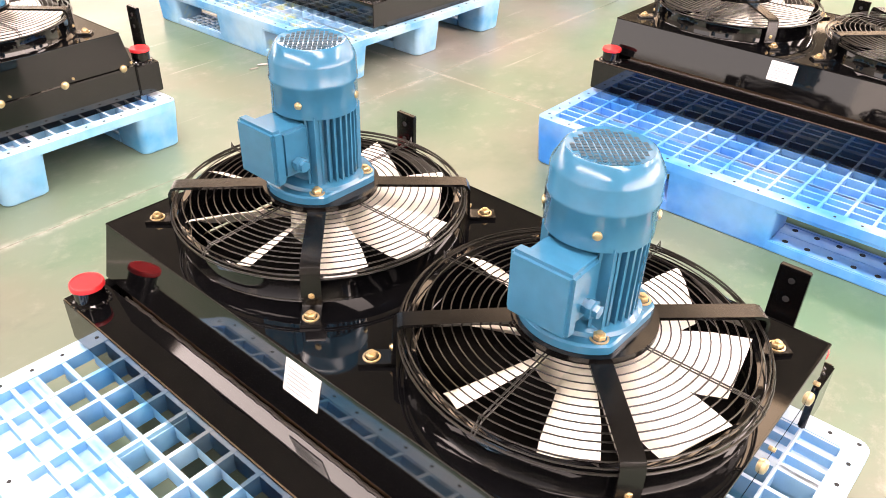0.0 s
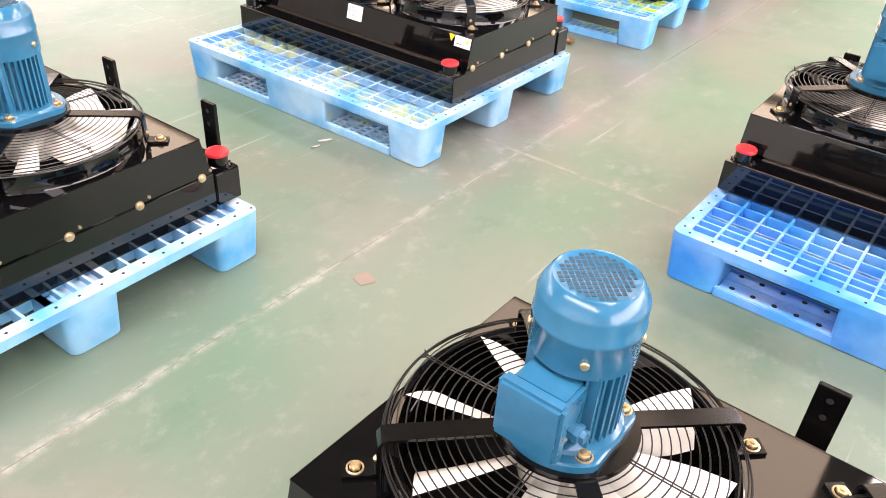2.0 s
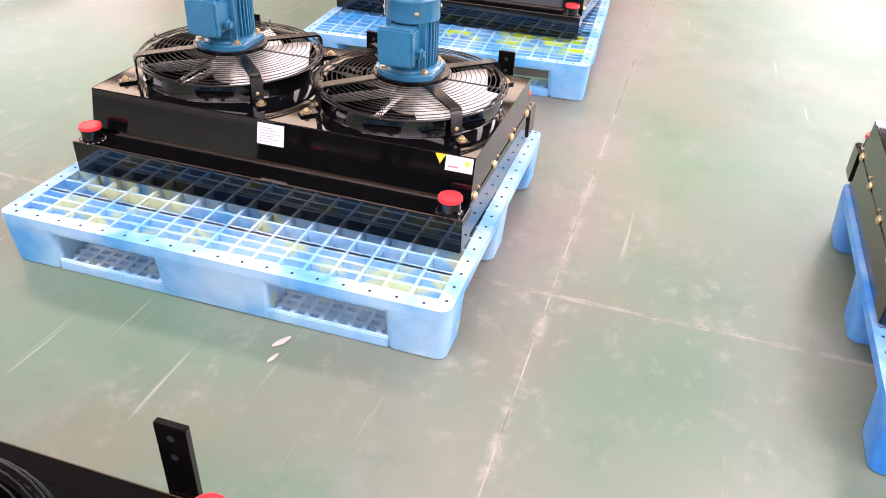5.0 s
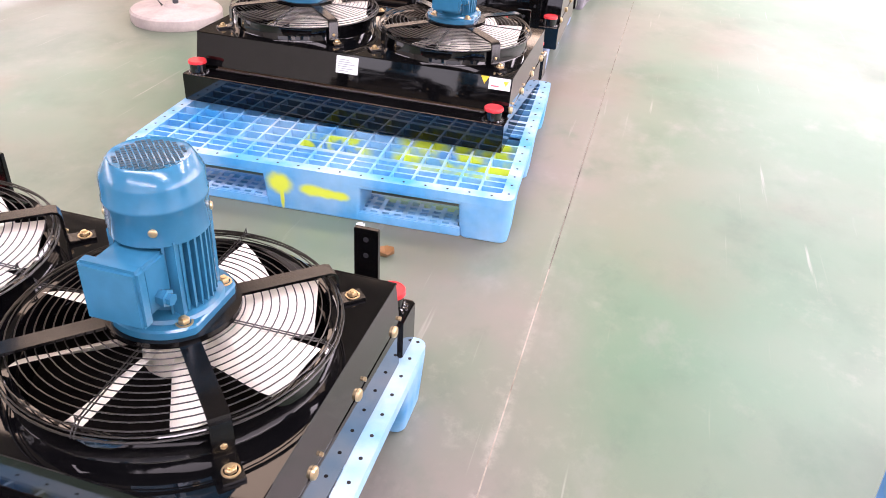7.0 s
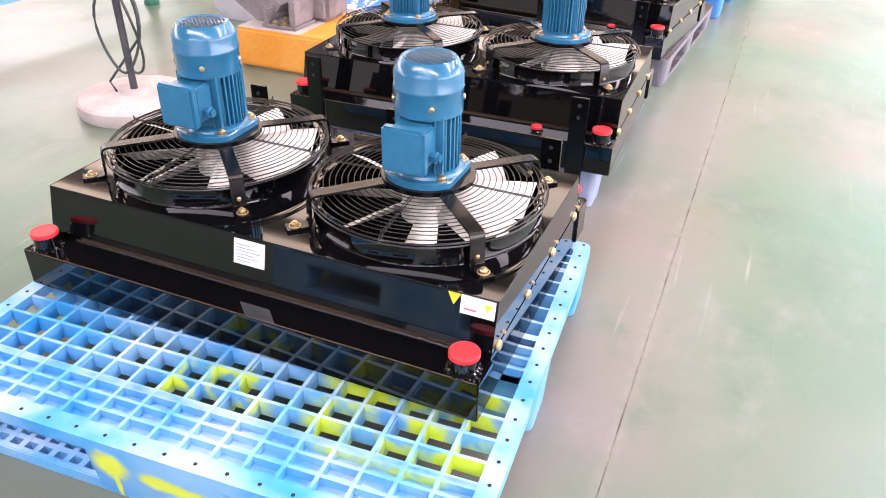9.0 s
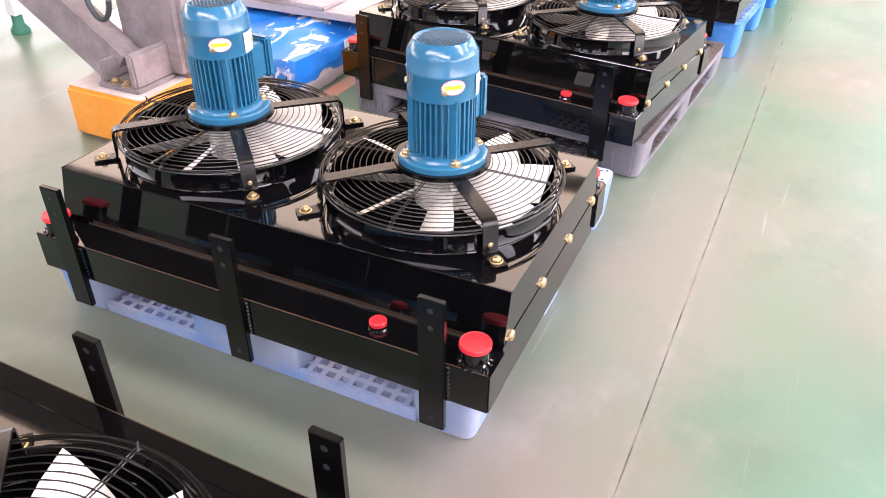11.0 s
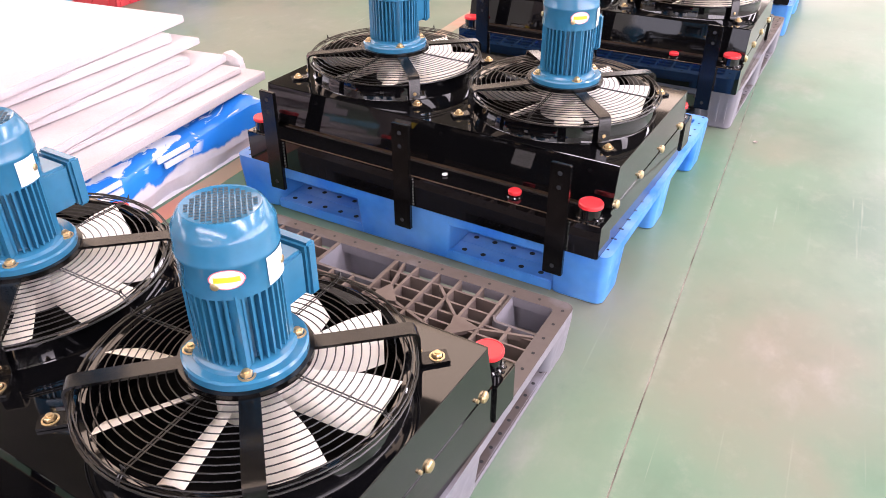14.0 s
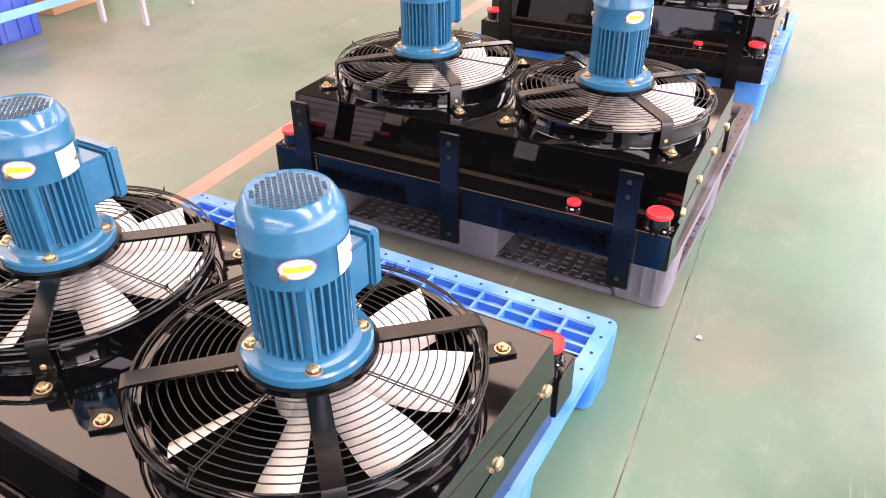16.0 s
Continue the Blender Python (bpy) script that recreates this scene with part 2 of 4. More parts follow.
CRATE_BLUE = material("blue_crate_plastic", (0.04, 0.09, 0.45), (0.08, 0.14, 0.5), rough=0.4)
TAPE = material("pale_blue_strap", (0.20, 0.45, 0.60), rough=0.5, bump=0)


def floor_material():
    m = bpy.data.materials.new("green_epoxy_floor")
    m.use_nodes = True
    nt = m.node_tree
    n, l = nt.nodes, nt.links
    b = n["Principled BSDF"]
    co = n.new("ShaderNodeTexCoord")
    sep = n.new("ShaderNodeSeparateXYZ")
    l.new(co.outputs["Object"], sep.inputs[0])

    def rng(socket, a, c, lo=0.0, hi=1.0):
        r = n.new("ShaderNodeMapRange")
        r.interpolation_type = "SMOOTHSTEP"
        r.inputs["From Min"].default_value, r.inputs["From Max"].default_value = a, c
        r.inputs["To Min"].default_value, r.inputs["To Max"].default_value = lo, hi
        l.new(socket, r.inputs["Value"])
        return r.outputs["Result"]

    def mul(p, q):
        u = n.new("ShaderNodeMath")
        u.operation = "MULTIPLY"
        l.new(p, u.inputs[0])
        l.new(q, u.inputs[1])
        return u.outputs[0]

    def tex(scale, detail, offset, stretch=(1, 1), turn=0, roughness=0.5):
        mp = n.new("ShaderNodeMapping")
        mp.inputs["Location"].default_value = (offset, offset * 0.7, 0.37)
        mp.inputs["Rotation"].default_value = (0, 0, radians(turn))
        mp.inputs["Scale"].default_value = (*stretch, 1)
        l.new(co.outputs["Object"], mp.inputs["Vector"])
        t = n.new("ShaderNodeTexNoise")
        t.inputs["Scale"].default_value, t.inputs["Detail"].default_value, t.inputs["Roughness"].default_value = scale, detail, roughness
        l.new(mp.outputs["Vector"], t.inputs["Vector"])
        return t.outputs["Fac"]

    def lay(base, colour, fac):
        x = n.new("ShaderNodeMix")
        x.data_type = "RGBA"
        if base is None:
            x.inputs["A"].default_value = (0.086, 0.178, 0.114, 1)
        else:
            l.new(base, x.inputs["A"])
        x.inputs["B"].default_value = (*colour, 1)
        l.new(fac, x.inputs["Factor"])
        return x.outputs["Result"]

    # wide clouds of greyer green, then the worn grey-brown traffic lane beside the joint
    out = lay(None, (0.160, 0.182, 0.140), rng(tex(0.7, 4, 3.1), 0.32, 0.68))
    lane = mul(rng(sep.outputs["X"], -2.7, -2.0), rng(sep.outputs["X"], -1.55, -1.90))
    lane = mul(mul(lane, rng(sep.outputs["Y"], 9.0, 6.5)), rng(sep.outputs["Y"], 2.4, 4.2, 0.3, 1.0))
    lane = mul(lane, rng(tex(1.4, 6, 9.0), 0.28, 0.66, 0.25, 0.95))
    out = lay(out, (0.205, 0.175, 0.165), lane)
    # stains, rubbed patches, fine soiling
    out = lay(out, (0.175, 0.150, 0.115), rng(tex(1.0, 5, 21.0), 0.50, 0.76, 0, 0.75))
    out = lay(out, (0.255, 0.250, 0.235), rng(tex(2.6, 7, 40.0, (1, 0.6), 25, 0.65), 0.54, 0.82, 0, 0.7))
    out = lay(out, (0.070, 0.095, 0.080), rng(tex(5.0, 7, 55.0, (1, 0.7), -20, 0.7), 0.56, 0.85, 0, 0.55))
    out = lay(out, (0.048, 0.105, 0.066), rng(tex(1.25, 6, 130.0, (1, 0.8), 35, 0.6), 0.50, 0.74, 0, 0.70))
    out = lay(out, (0.050, 0.125, 0.075), rng(tex(3.4, 6, 160.0, (1, 0.7), -15, 0.6), 0.55, 0.78, 0, 0.45))
    # chalky mottling, densest in the lane, and dust along the joints
    out = lay(out, (0.34, 0.33, 0.29), mul(rng(tex(11.0, 8, 61.0, (1, 0.8), 10, 0.72), 0.50, 0.80, 0, 0.62), mul(rng(tex(1.3, 3, 70.0), 0.40, 0.62, 0.1, 1.0), rng(sep.outputs["Y"], 5.5, 3.6, 0.32, 1.0))))
    for axis, at, wide in (("X", JX, 0.032), ("Y", JY, 0.016)):
        d = n.new("ShaderNodeMath")
        d.operation = "SUBTRACT"
        d.inputs[1].default_value = at
        l.new(sep.outputs[axis], d.inputs[0])
        e = n.new("ShaderNodeMath")
        e.operation = "ABSOLUTE"
        l.new(d.outputs[0], e.inputs[0])
        halo = mul(rng(e.outputs[0], wide, 0.0), rng(tex(7.0, 8, 88.0, (1, 1), 0, 0.8), 0.42, 0.64, 0.0, 0.66))
        halo = mul(halo, rng(sep.outputs["Y"], 5.4, 3.0, 0.25, 1.0))
        out = lay(out, (0.40, 0.38, 0.34), halo)
    # thin pale drag marks
    for sc, an, off in ((1.0, 35, 1.0), (1.3, -52, 6.0), (1.1, 78, 13.0)):
        line = tex(2.0, 3, off, (16.0 * sc, 0.7), an)
        out = lay(out, (0.36, 0.36, 0.33), mul(rng(line, 0.68, 0.80, 0, 0.6), rng(tex(1.1, 2, off + 30), 0.45, 0.6)))
    l.new(out, b.inputs["Base Color"])
    b.inputs["Specular IOR Level"].default_value = 0.4
    l.new(rng(tex(1.7, 5, 77.0), 0.3, 0.7, 0.29, 0.37), b.inputs["Roughness"])
    return m


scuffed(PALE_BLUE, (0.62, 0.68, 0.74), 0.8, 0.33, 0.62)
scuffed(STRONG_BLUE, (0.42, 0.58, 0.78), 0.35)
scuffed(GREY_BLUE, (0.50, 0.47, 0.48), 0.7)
# dark brown patches over the upward faces, thinner on the sides
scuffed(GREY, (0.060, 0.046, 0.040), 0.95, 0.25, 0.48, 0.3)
FLOOR = floor_material()
JOINT = material("dusty_joint_filler", (0.11, 0.095, 0.08), (0.33, 0.30, 0.26), rough=0.8, blotch=7, grain=60, grit=0.8)


# ---- mesh helpers ----
def box(bm, x0, x1, y0, y1, z0, z1, bevel=0.0):
    r = bmesh.ops.create_cube(bm, size=1.0)
    vs = r["verts"]
    bmesh.ops.scale(bm, vec=(x1 - x0, y1 - y0, z1 - z0), verts=vs)
    bmesh.ops.translate(bm, vec=((x0 + x1) / 2, (y0 + y1) / 2, (z0 + z1) / 2), verts=vs)
    if bevel:
        es = list({e for v in vs for e in v.link_edges})
        bmesh.ops.bevel(bm, geom=es, offset=bevel, segments=2, affect="EDGES")
    return bm


def lathe(bm, profile, seg=32, cx=0.0, cy=0.0, closed=False):
    """Turns (r, z) pairs about a vertical axis at cx, cy."""
    rings = []
    for r, z in profile:
        if r < 1e-6:
            rings.append([bm.verts.new((cx, cy, z))])
        else:
            rings.append([bm.verts.new((cx + r * math.cos(2 * math.pi * k / seg), cy + r * math.sin(2 * math.pi * k / seg), z)) for k in range(seg)])
    pairs = list(zip(rings, rings[1:])) + ([(rings[-1], rings[0])] if closed else [])
    for a, c in pairs:
        for k in range(seg):
            j = (k + 1) % seg
            if len(a) == 1 and len(c) == 1:
                continue
            if len(a) == 1:
                bm.faces.new((a[0], c[j], c[k]))
            elif len(c) == 1:
                bm.faces.new((a[k], a[j], c[0]))
            else:
                bm.faces.new((a[k], a[j], c[j], c[k]))
    return bm


def torus(bm, r, z, wire, cx=0.0, cy=0.0, seg=56, sides=5):
    prof = [(r + wire * math.cos(2 * math.pi * k / sides), z + wire * math.sin(2 * math.pi * k / sides)) for k in range(sides)]
    return lathe(bm, prof, seg, cx, cy, closed=True)


def rod(bm, points, r, sides=6, flat=None):
    """A bent wire (or a flat bar: flat = (width, thickness)) along points."""
    pts = [Vector(p) for p in points]
    rings = []
    for i, p in enumerate(pts):
        d = (pts[min(i + 1, len(pts) - 1)] - pts[max(i - 1, 0)]).normalized()
        side = d.cross(Vector((0, 0, 1)))
        if side.length < 1e-3:
            q = pts[-1] - pts[0]
            side = Vector((q.y, -q.x, 0)) if Vector((q.x, q.y, 0)).length > 1e-4 else Vector((1, 0, 0))
        side.normalize()
        up = side.cross(d).normalized()
        if flat:
            w, h = flat[0] / 2, flat[1] / 2
            ring = [p + side * a + up * c for a, c in ((-w, -h), (w, -h), (w, h), (-w, h))]
        else:
            ring = [p + side * (r * math.cos(2 * math.pi * k / sides)) + up * (r * math.sin(2 * math.pi * k / sides)) for k in range(sides)]
        rings.append([bm.verts.new(v) for v in ring])
    for a, c in zip(rings, rings[1:]):
        m = len(a)
        for k in range(m):
            bm.faces.new((a[k], a[(k + 1) % m], c[(k + 1) % m], c[k]))
    bm.faces.new(rings[0][::-1])
    bm.faces.new(rings[-1])
    return bm


def finish(bm, name, smooth=True, angle=35):
    bmesh.ops.recalc_face_normals(bm, faces=bm.faces)
    me = bpy.data.meshes.new(name)
    bm.to_mesh(me)
    bm.free()
    if smooth:
        for p in me.polygons:
            p.use_smooth = True
        me.set_sharp_from_angle(angle=radians(angle))
    return me


def part(name, bm, mat, parent=None, label="", smooth=True, at=None, kind=""):
    """Links a bmesh, or a mesh made before, as one object under a thing or a part."""
    me = bm if isinstance(bm, bpy.types.Mesh) else finish(bm, name, smooth)
    if not me.materials:
        me.materials.append(mat)
    ob = new(name, me)
    if parent is not None:
        ob.parent = parent
    if at is not None:
        ob.matrix_basis = at
    return tagged(ob, label, kind=kind)


def thing(name, label, category, m, group=""):
    ob = new(name)
    ob.empty_display_size = 0.2
    ob.matrix_basis = m
    return tagged(ob, label, category, group)


def B():
    return bmesh.new()


# ---- hall ----
x0, x1, y0, y1, top = HALL
base = B()
box(base, x0, x1, y0, y1, -0.2, -0.0025)
floor = tagged(part("floor", base, JOINT, smooth=False), "green epoxy factory floor, worn and scuffed, with saw-cut joints", "floor", kind="structure")
gap = 0.0019
xs = [x0, JX, x1]
ys = [y0, JY, y1]
for i in range(len(xs) - 1):
    for j in range(len(ys) - 1):
        bm = B()
        box(bm, xs[i] + gap, xs[i + 1] - gap, ys[j] + gap, ys[j + 1] - gap, -0.0024, 0.0)
        part("slab", bm, FLOOR, floor, smooth=False)

# the cuts round the crossing are packed with pale dust
PACKED = material("pale_packed_dust", (0.38, 0.34, 0.29), (0.17, 0.15, 0.12), rough=0.9, blotch=9, grain=70, grit=0.5)
for name, a, c, d, e in (("joint_dust", JX - gap, JX + gap, y0, JY - gap), ("joint_dust", JX - gap, JX + gap, JY + gap, 4.9), ("joint_dust", x0, x1, JY - gap, JY + gap)):
    bm = B()
    box(bm, a, c, d, e, -0.0024, -0.0004)
    part(name, bm, PACKED, floor, smooth=False)

LINE = material("worn_red_line_paint", (0.46, 0.19, 0.14), (0.32, 0.25, 0.18), rough=0.4, blotch=2.5, grain=20)
bm = B()
box(bm, -3.645, -3.565, 7.3, 17.0, -0.001, 0.0008)
tagged(part("floor_line", bm, LINE, smooth=False), "faded red marking line painted on the green floor", "floor line", kind="structure")


def wall(name, a, c, d, e, z0, z1, openings, axis, mat=WALL):
    """A wall box with rectangular openings, built from the strips that remain. openings: (from, to, sill, head) along it."""
    bm = B()
    lo, hi = (a, c) if axis == "x" else (d, e)
    cuts = sorted(openings)
    strips, at = [], lo
    for o in cuts:
        strips.append((at, o[0], z0, z1))
        strips.append((o[0], o[1], z0, o[2]))
        strips.append((o[0], o[1], o[3], z1))
        at = o[1]
    strips.append((at, hi, z0, z1))
    for s in strips:
        if axis == "x":
            box(bm, s[0], s[1], d, e, s[2], s[3])
        else:
            box(bm, a, c, s[0], s[1], s[2], s[3])
    return tagged(part(name, bm, mat, smooth=False), "plain off-white painted factory hall wall", "wall", kind="structure")


east = [(y, y + 4.6, 1.6, 4.8) for y in (-4.0, 2.0, 8.0, 14.0, 20.0)]
north = [(x, x + 5.2, 1.4, 5.0) for x in (-9.0, -2.6, 3.2)]
wall("wall_east", x1, x1 + 0.25, y0, y1, 0, top, east, "y")
wall("wall_north", x0, x1, y1, y1 + 0.25, 0, top, north, "x")
# west and south openings are made up for the two added lamps
wall("wall_west", x0 - 0.25, x0, y0, y1, 0, top, [(y, y + 4.6, 3.1, 4.9) for y in (-4.5, 1.0, 6.5, 12.0, 17.5)], "y")
wall("wall_south", x0, x1, y0 - 0.25, y0, 0, top, [(x, x + 5.6, 1.4, 4.6) for x in (-8.0, -1.2)], "x")
bm = B()
cuts = [y0 - 0.25] + [v for q in SKYLIGHT_Y for v in (q - 0.75, q + 0.75)] + [y1 + 0.25]
for k in range(0, len(cuts), 2):
    box(bm, x0 - 0.25, x1 + 0.25, cuts[k], cuts[k + 1], top, top + 0.2)
for sy in SKYLIGHT_Y:
    at = x0 - 0.25
    for sa, sb in sorted((q[0], q[1]) for q in SKYLIGHTS if q[2] == sy):
        box(bm, at, sa, sy - 0.75, sy + 0.75, top, top + 0.2)
        at = sb
    box(bm, at, x1 + 0.25, sy - 0.75, sy + 0.75, top, top + 0.2)
tagged(part("ceiling", bm, CEIL, smooth=False), "beige roof sheeting with skylight strips across the hall", "ceiling", kind="structure")


# ---- pallets ----
def rounded(w, d, r, seg=5):
    pts = []
    for sx, sy, a0 in ((1, 1, 0), (-1, 1, 90), (-1, -1, 180), (1, -1, 270)):
        for k in range(seg + 1):
            a = radians(a0 + 90 * k / seg)
            pts.append((sx * (w / 2 - r) + r * math.cos(a), sy * (d / 2 - r) + r * math.sin(a)))
    return pts


def ring_plate(bm, outer, inner, z0, z1):
    loops = [[bm.verts.new((*p, z)) for p in pts] for pts, z in ((outer, z0), (outer, z1), (inner, z1), (inner, z0))]
    for a, c in zip(loops, loops[1:] + loops[:1]):
        for k in range(len(a)):
            j = (k + 1) % len(a)
            bm.faces.new((a[k], a[j], c[j], c[k]))
    return bm


FOOT_IN = 0.009  # the feet taper inwards towards the floor


def pallet(w, d, h, mat, label, m, style="square", deck=None, closed=True):
    """A moulded pallet: rimmed grid deck on three runners that lie along its length, each with two fork windows."""
    root = thing("plastic_pallet", label, "pallet", m, "pallets on the floor")
    t = 0.03
    rim = 0.045
    bm = B()
    ring_plate(bm, rounded(w, d, 0.028), rounded(w - 2 * rim, d - 2 * rim, 0.012), h - t, h)
    bmesh.ops.recalc_face_normals(bm, faces=bm.faces)
    part("deck_rim", bm, mat, root)
    # zones across the depth: runner, bay, runner, bay, runner
    rw = 0.17
    iy = d / 2 - rim
    zone = [(-iy, -iy + rw - rim), (-iy + rw - rim, -rw / 2), (-rw / 2, rw / 2), (rw / 2, iy - rw + rim), (iy - rw + rim, iy)]
    bars = B()
    ix = w / 2 - rim
    rib = 0.009 if style == "square" else 0.0055

    def bar(ax0, ax1, ay0, ay1, dz, sink=0.001):
        box(bars, ax0, ax1, ay0, ay1, h - dz, h - sink)

    bw, cw = (0.185 * w / 1.4, 0.36 * w / 1.4) if style == "square" else (0.175, 0.21)
    wells = [(px, py, sx_, rw / 2) for py in (-d / 2 + rw / 2, 0.0, d / 2 - rw / 2) for px, sx_ in ((-w / 2 + bw / 2, bw / 2), (0.0, cw / 2), (w / 2 - bw / 2, bw / 2))]
    if style == "gusset":
        zone = []

        def clear(at, lo, hi, along):
            """The stretches of a rib that lie outside the foot wells."""
            cuts, spans, start = [], [], lo
            for px, py, hx_, hy_ in wells:
                c, o, hc, ho = (px, py, hx_, hy_) if along == "y" else (py, px, hy_, hx_)
                if abs(at - c) < hc - 0.004:
                    cuts.append((o - ho, o + ho))
            for a, c in sorted(cuts):
                if a > start + 0.01:
                    spans.append((start, a))
                start = max(start, c)
            if hi > start + 0.01:
                spans.append((start, hi))
            return spans

        nx, ny = round(2 * ix / 0.068), round(2 * iy / 0.047)
        for i in range(1, nx):
            x = -ix + 2 * ix * i / nx
            for a, c in clear(x, -iy, iy, "y"):
                bar(x - 0.0042, x + 0.0042, a, c, 0.075)
        for j in range(1, ny):
            y = -iy + 2 * iy * j / ny
            for a, c in clear(y, -ix, ix, "x"):
                bar(a, c, y - 0.0032, y + 0.0032, 0.080, 0.007 if j % 3 else 0.002)
    for k, (za, zb) in enumerate(zone):
        fine = k % 2 == 0
        if style == "square":
            nx = round(2 * ix / 0.078)
            ny = max(2, round((zb - za) / (0.046 if fine else 0.068)))
        else:
            nx = round(2 * ix / 0.062)
            ny = max(1, round((zb - za) / (0.062 if fine else 0.105)))
        for i in range(1, nx):
            x = -ix + 2 * ix * i / nx
            bar(x - rib / 2, x + rib / 2, za, zb, 0.026 if fine else 0.045)
        for j in range(ny + 1):
            y = za + (zb - za) * j / ny
            wide = rib * (2.4 if j in (0, ny) and 0 < k < 4 else 1)
            bar(-ix, ix, y - wide / 2, y + wide / 2, 0.0255 if fine else 0.0445, 0.0022)
        # cross webs in the bays carry the deck between the runners
        if not fine:
            for i in range(4, nx, 5):
                x = -ix + 2 * ix * i / nx
                bar(x - 0.007, x + 0.007, za + 0.004, zb - 0.004, 0.06, 0.012)
        elif closed:
            box(bars, -ix, ix, za, zb, h - t + 0.001, h - t + 0.006)
    part("deck_grid", bars, deck or mat, root, smooth=False)
    if style == "gusset":
        # triangular stiffening plates beside the foot wells, with slanting ribs
        for sx in (-1, 1):
            for sy in (-1, 1):
                for cx, cy, turn in ((sx * (w / 2 - bw - 0.055), sy * (d / 2 - rw - 0.055), 45 * sx * sy), (sx * (cw / 2 + 0.055), sy * (d / 2 - rw - 0.03), 10), (sx * (cw / 2 + 0.05), sy * 0.13, 30)):
                    g = B()
                    a0 = radians(90 * sy + turn)
                    pts = [(cx + 0.052 * math.cos(a0 + 2.094 * q), cy + 0.052 * math.sin(a0 + 2.094 * q)) for q in range(3)]
                    lo = [g.verts.new((*p, h - 0.010)) for p in pts]
                    hi = [g.verts.new((*p, h + 0.0008)) for p in pts]
                    g.faces.new(hi)
                    g.faces.new(lo[::-1])
                    for q in range(3):
                        g.faces.new((lo[q], lo[(q + 1) % 3], hi[(q + 1) % 3], hi[q]))
                    part("gusset", g, GREY_DECK, root, "brown triangular stiffening plate", smooth=False)
                    for q in range(3):
                        ca, sa = math.cos(a0 + 2.094 * q), math.sin(a0 + 2.094 * q)
                        far = (max(-ix, min(ix, cx + 0.19 * ca)), max(-iy, min(iy, cy + 0.19 * sa)))
                        if not any(abs(far[0] - px) < hx_ and abs(far[1] - py) < hy_ for px, py, hx_, hy_ in wells):
                            part("slant_rib", rod(B(), [(cx + 0.05 * ca, cy + 0.05 * sa, h - 0.009), (*far, h - 0.009)], 0, flat=(0.008, 0.016)), GREY_DECK, root)
    # runners
    for ry in (-d / 2 + rw / 2, 0.0, d / 2 - rw / 2):
        hw = rw / 2 - 0.0006
        for bx0, bx1, rr in ((-w / 2 + 0.0006, -w / 2 + bw, 0.026), (-cw / 2, cw / 2, 0.014), (w / 2 - bw, w / 2 - 0.0006, 0.026)):
            blk = B()
            rings = []
            for zz, gr in ((0.0, -FOOT_IN - 0.005), (0.005, -FOOT_IN), (h - t + 0.001, 0.0)):
                pts = rounded(bx1 - bx0 + 2 * gr, 2 * hw + 2 * gr, rr)
                rings.append([blk.verts.new((x + (bx0 + bx1) / 2, y + ry, zz)) for x, y in pts])
            for q, v in zip(rings, rings[1:]):
                for k in range(len(q)):
                    blk.faces.new((q[k], q[(k + 1) % len(q)], v[(k + 1) % len(q)], v[k]))
            blk.faces.new(rings[0][::-1])
            if style == "gusset":
                # an open well: the walls turn over the top and go down to a floor
                shell = [rings[-1]]
                for zz, gr in ((h - 0.002, 0.0 if bx0 < 0 < bx1 else -0.002), (h - 0.002, -0.010), (0.03, -0.022)):
                    pts = rounded(bx1 - bx0 + 2 * gr, 2 * hw + 2 * gr, max(0.008, rr + gr))
                    shell.append([blk.verts.new((x + (bx0 + bx1) / 2, y + ry, zz)) for x, y in pts])
                for q, v in zip(shell, shell[1:]):
                    for k in range(len(q)):
                        blk.faces.new((q[k], q[(k + 1) % len(q)], v[(k + 1) % len(q)], v[k]))
                blk.faces.new(shell[-1])
            else:
                blk.faces.new(rings[-1])
            part("foot_block", blk, mat, root)
        for side in (-1, 1):
            # rails along the outer faces of the runner, and the beams over the fork windows
            for name, zz0, zz1 in (("bottom_rail", 0.001, 0.036 if style == "square" else 0.02), ("beam", h - t - 0.012, h - t + 0.0008)):
                by = ry + side * (hw - 0.0095 - (FOOT_IN if name == "bottom_rail" else 0))
                part(name, box(B(), -w / 2 + bw - 0.014, w / 2 - bw + 0.014, by - 0.008, by + 0.008, zz0, zz1, 0.003), mat, root)
        if mat.name.startswith(("strong", "clear")):
            flange = B()
            for side in (-1, 1):
                for wx in (-1, 1):
                    mid, half = wx * (w / 2 - bw + cw / 2) / 2, (w / 2 - bw - cw / 2) / 2
                    fy = ry + side * (hw - FOOT_IN - 0.045)
                    part("window_flange", box(B(), mid - half - 0.004, mid + half + 0.004, fy - 0.030, fy + 0.030, 0.026, 0.034, 0.001), mat, root)
                    for q in range(5):
                        lathe(flange, [(0, 0.0348), (0.009, 0.0348), (0.009, 0.032)], 10, mid + half * (-0.8 + 0.4 * q), fy + side * 0.012)
            part("flange_perforation", flange, HOLE, root, smooth=False, kind="stuff")
        rail = B()
        for q in range(24):
            x = -w / 2 + bw + (w - 2 * bw) * (q + 0.5) / 24
            box(rail, x - 0.008, x + 0.008, ry - hw + 0.022, ry + hw - 0.022, 0.002, 0.030)
        for yy in (-0.03, 0.0, 0.03):
            box(rail, -w / 2 + bw, w / 2 - bw, ry + yy - 0.007, ry + yy + 0.007, 0.002, 0.0292)
        part("bottom_grid", rail, mat, root, smooth=False, kind="stuff")
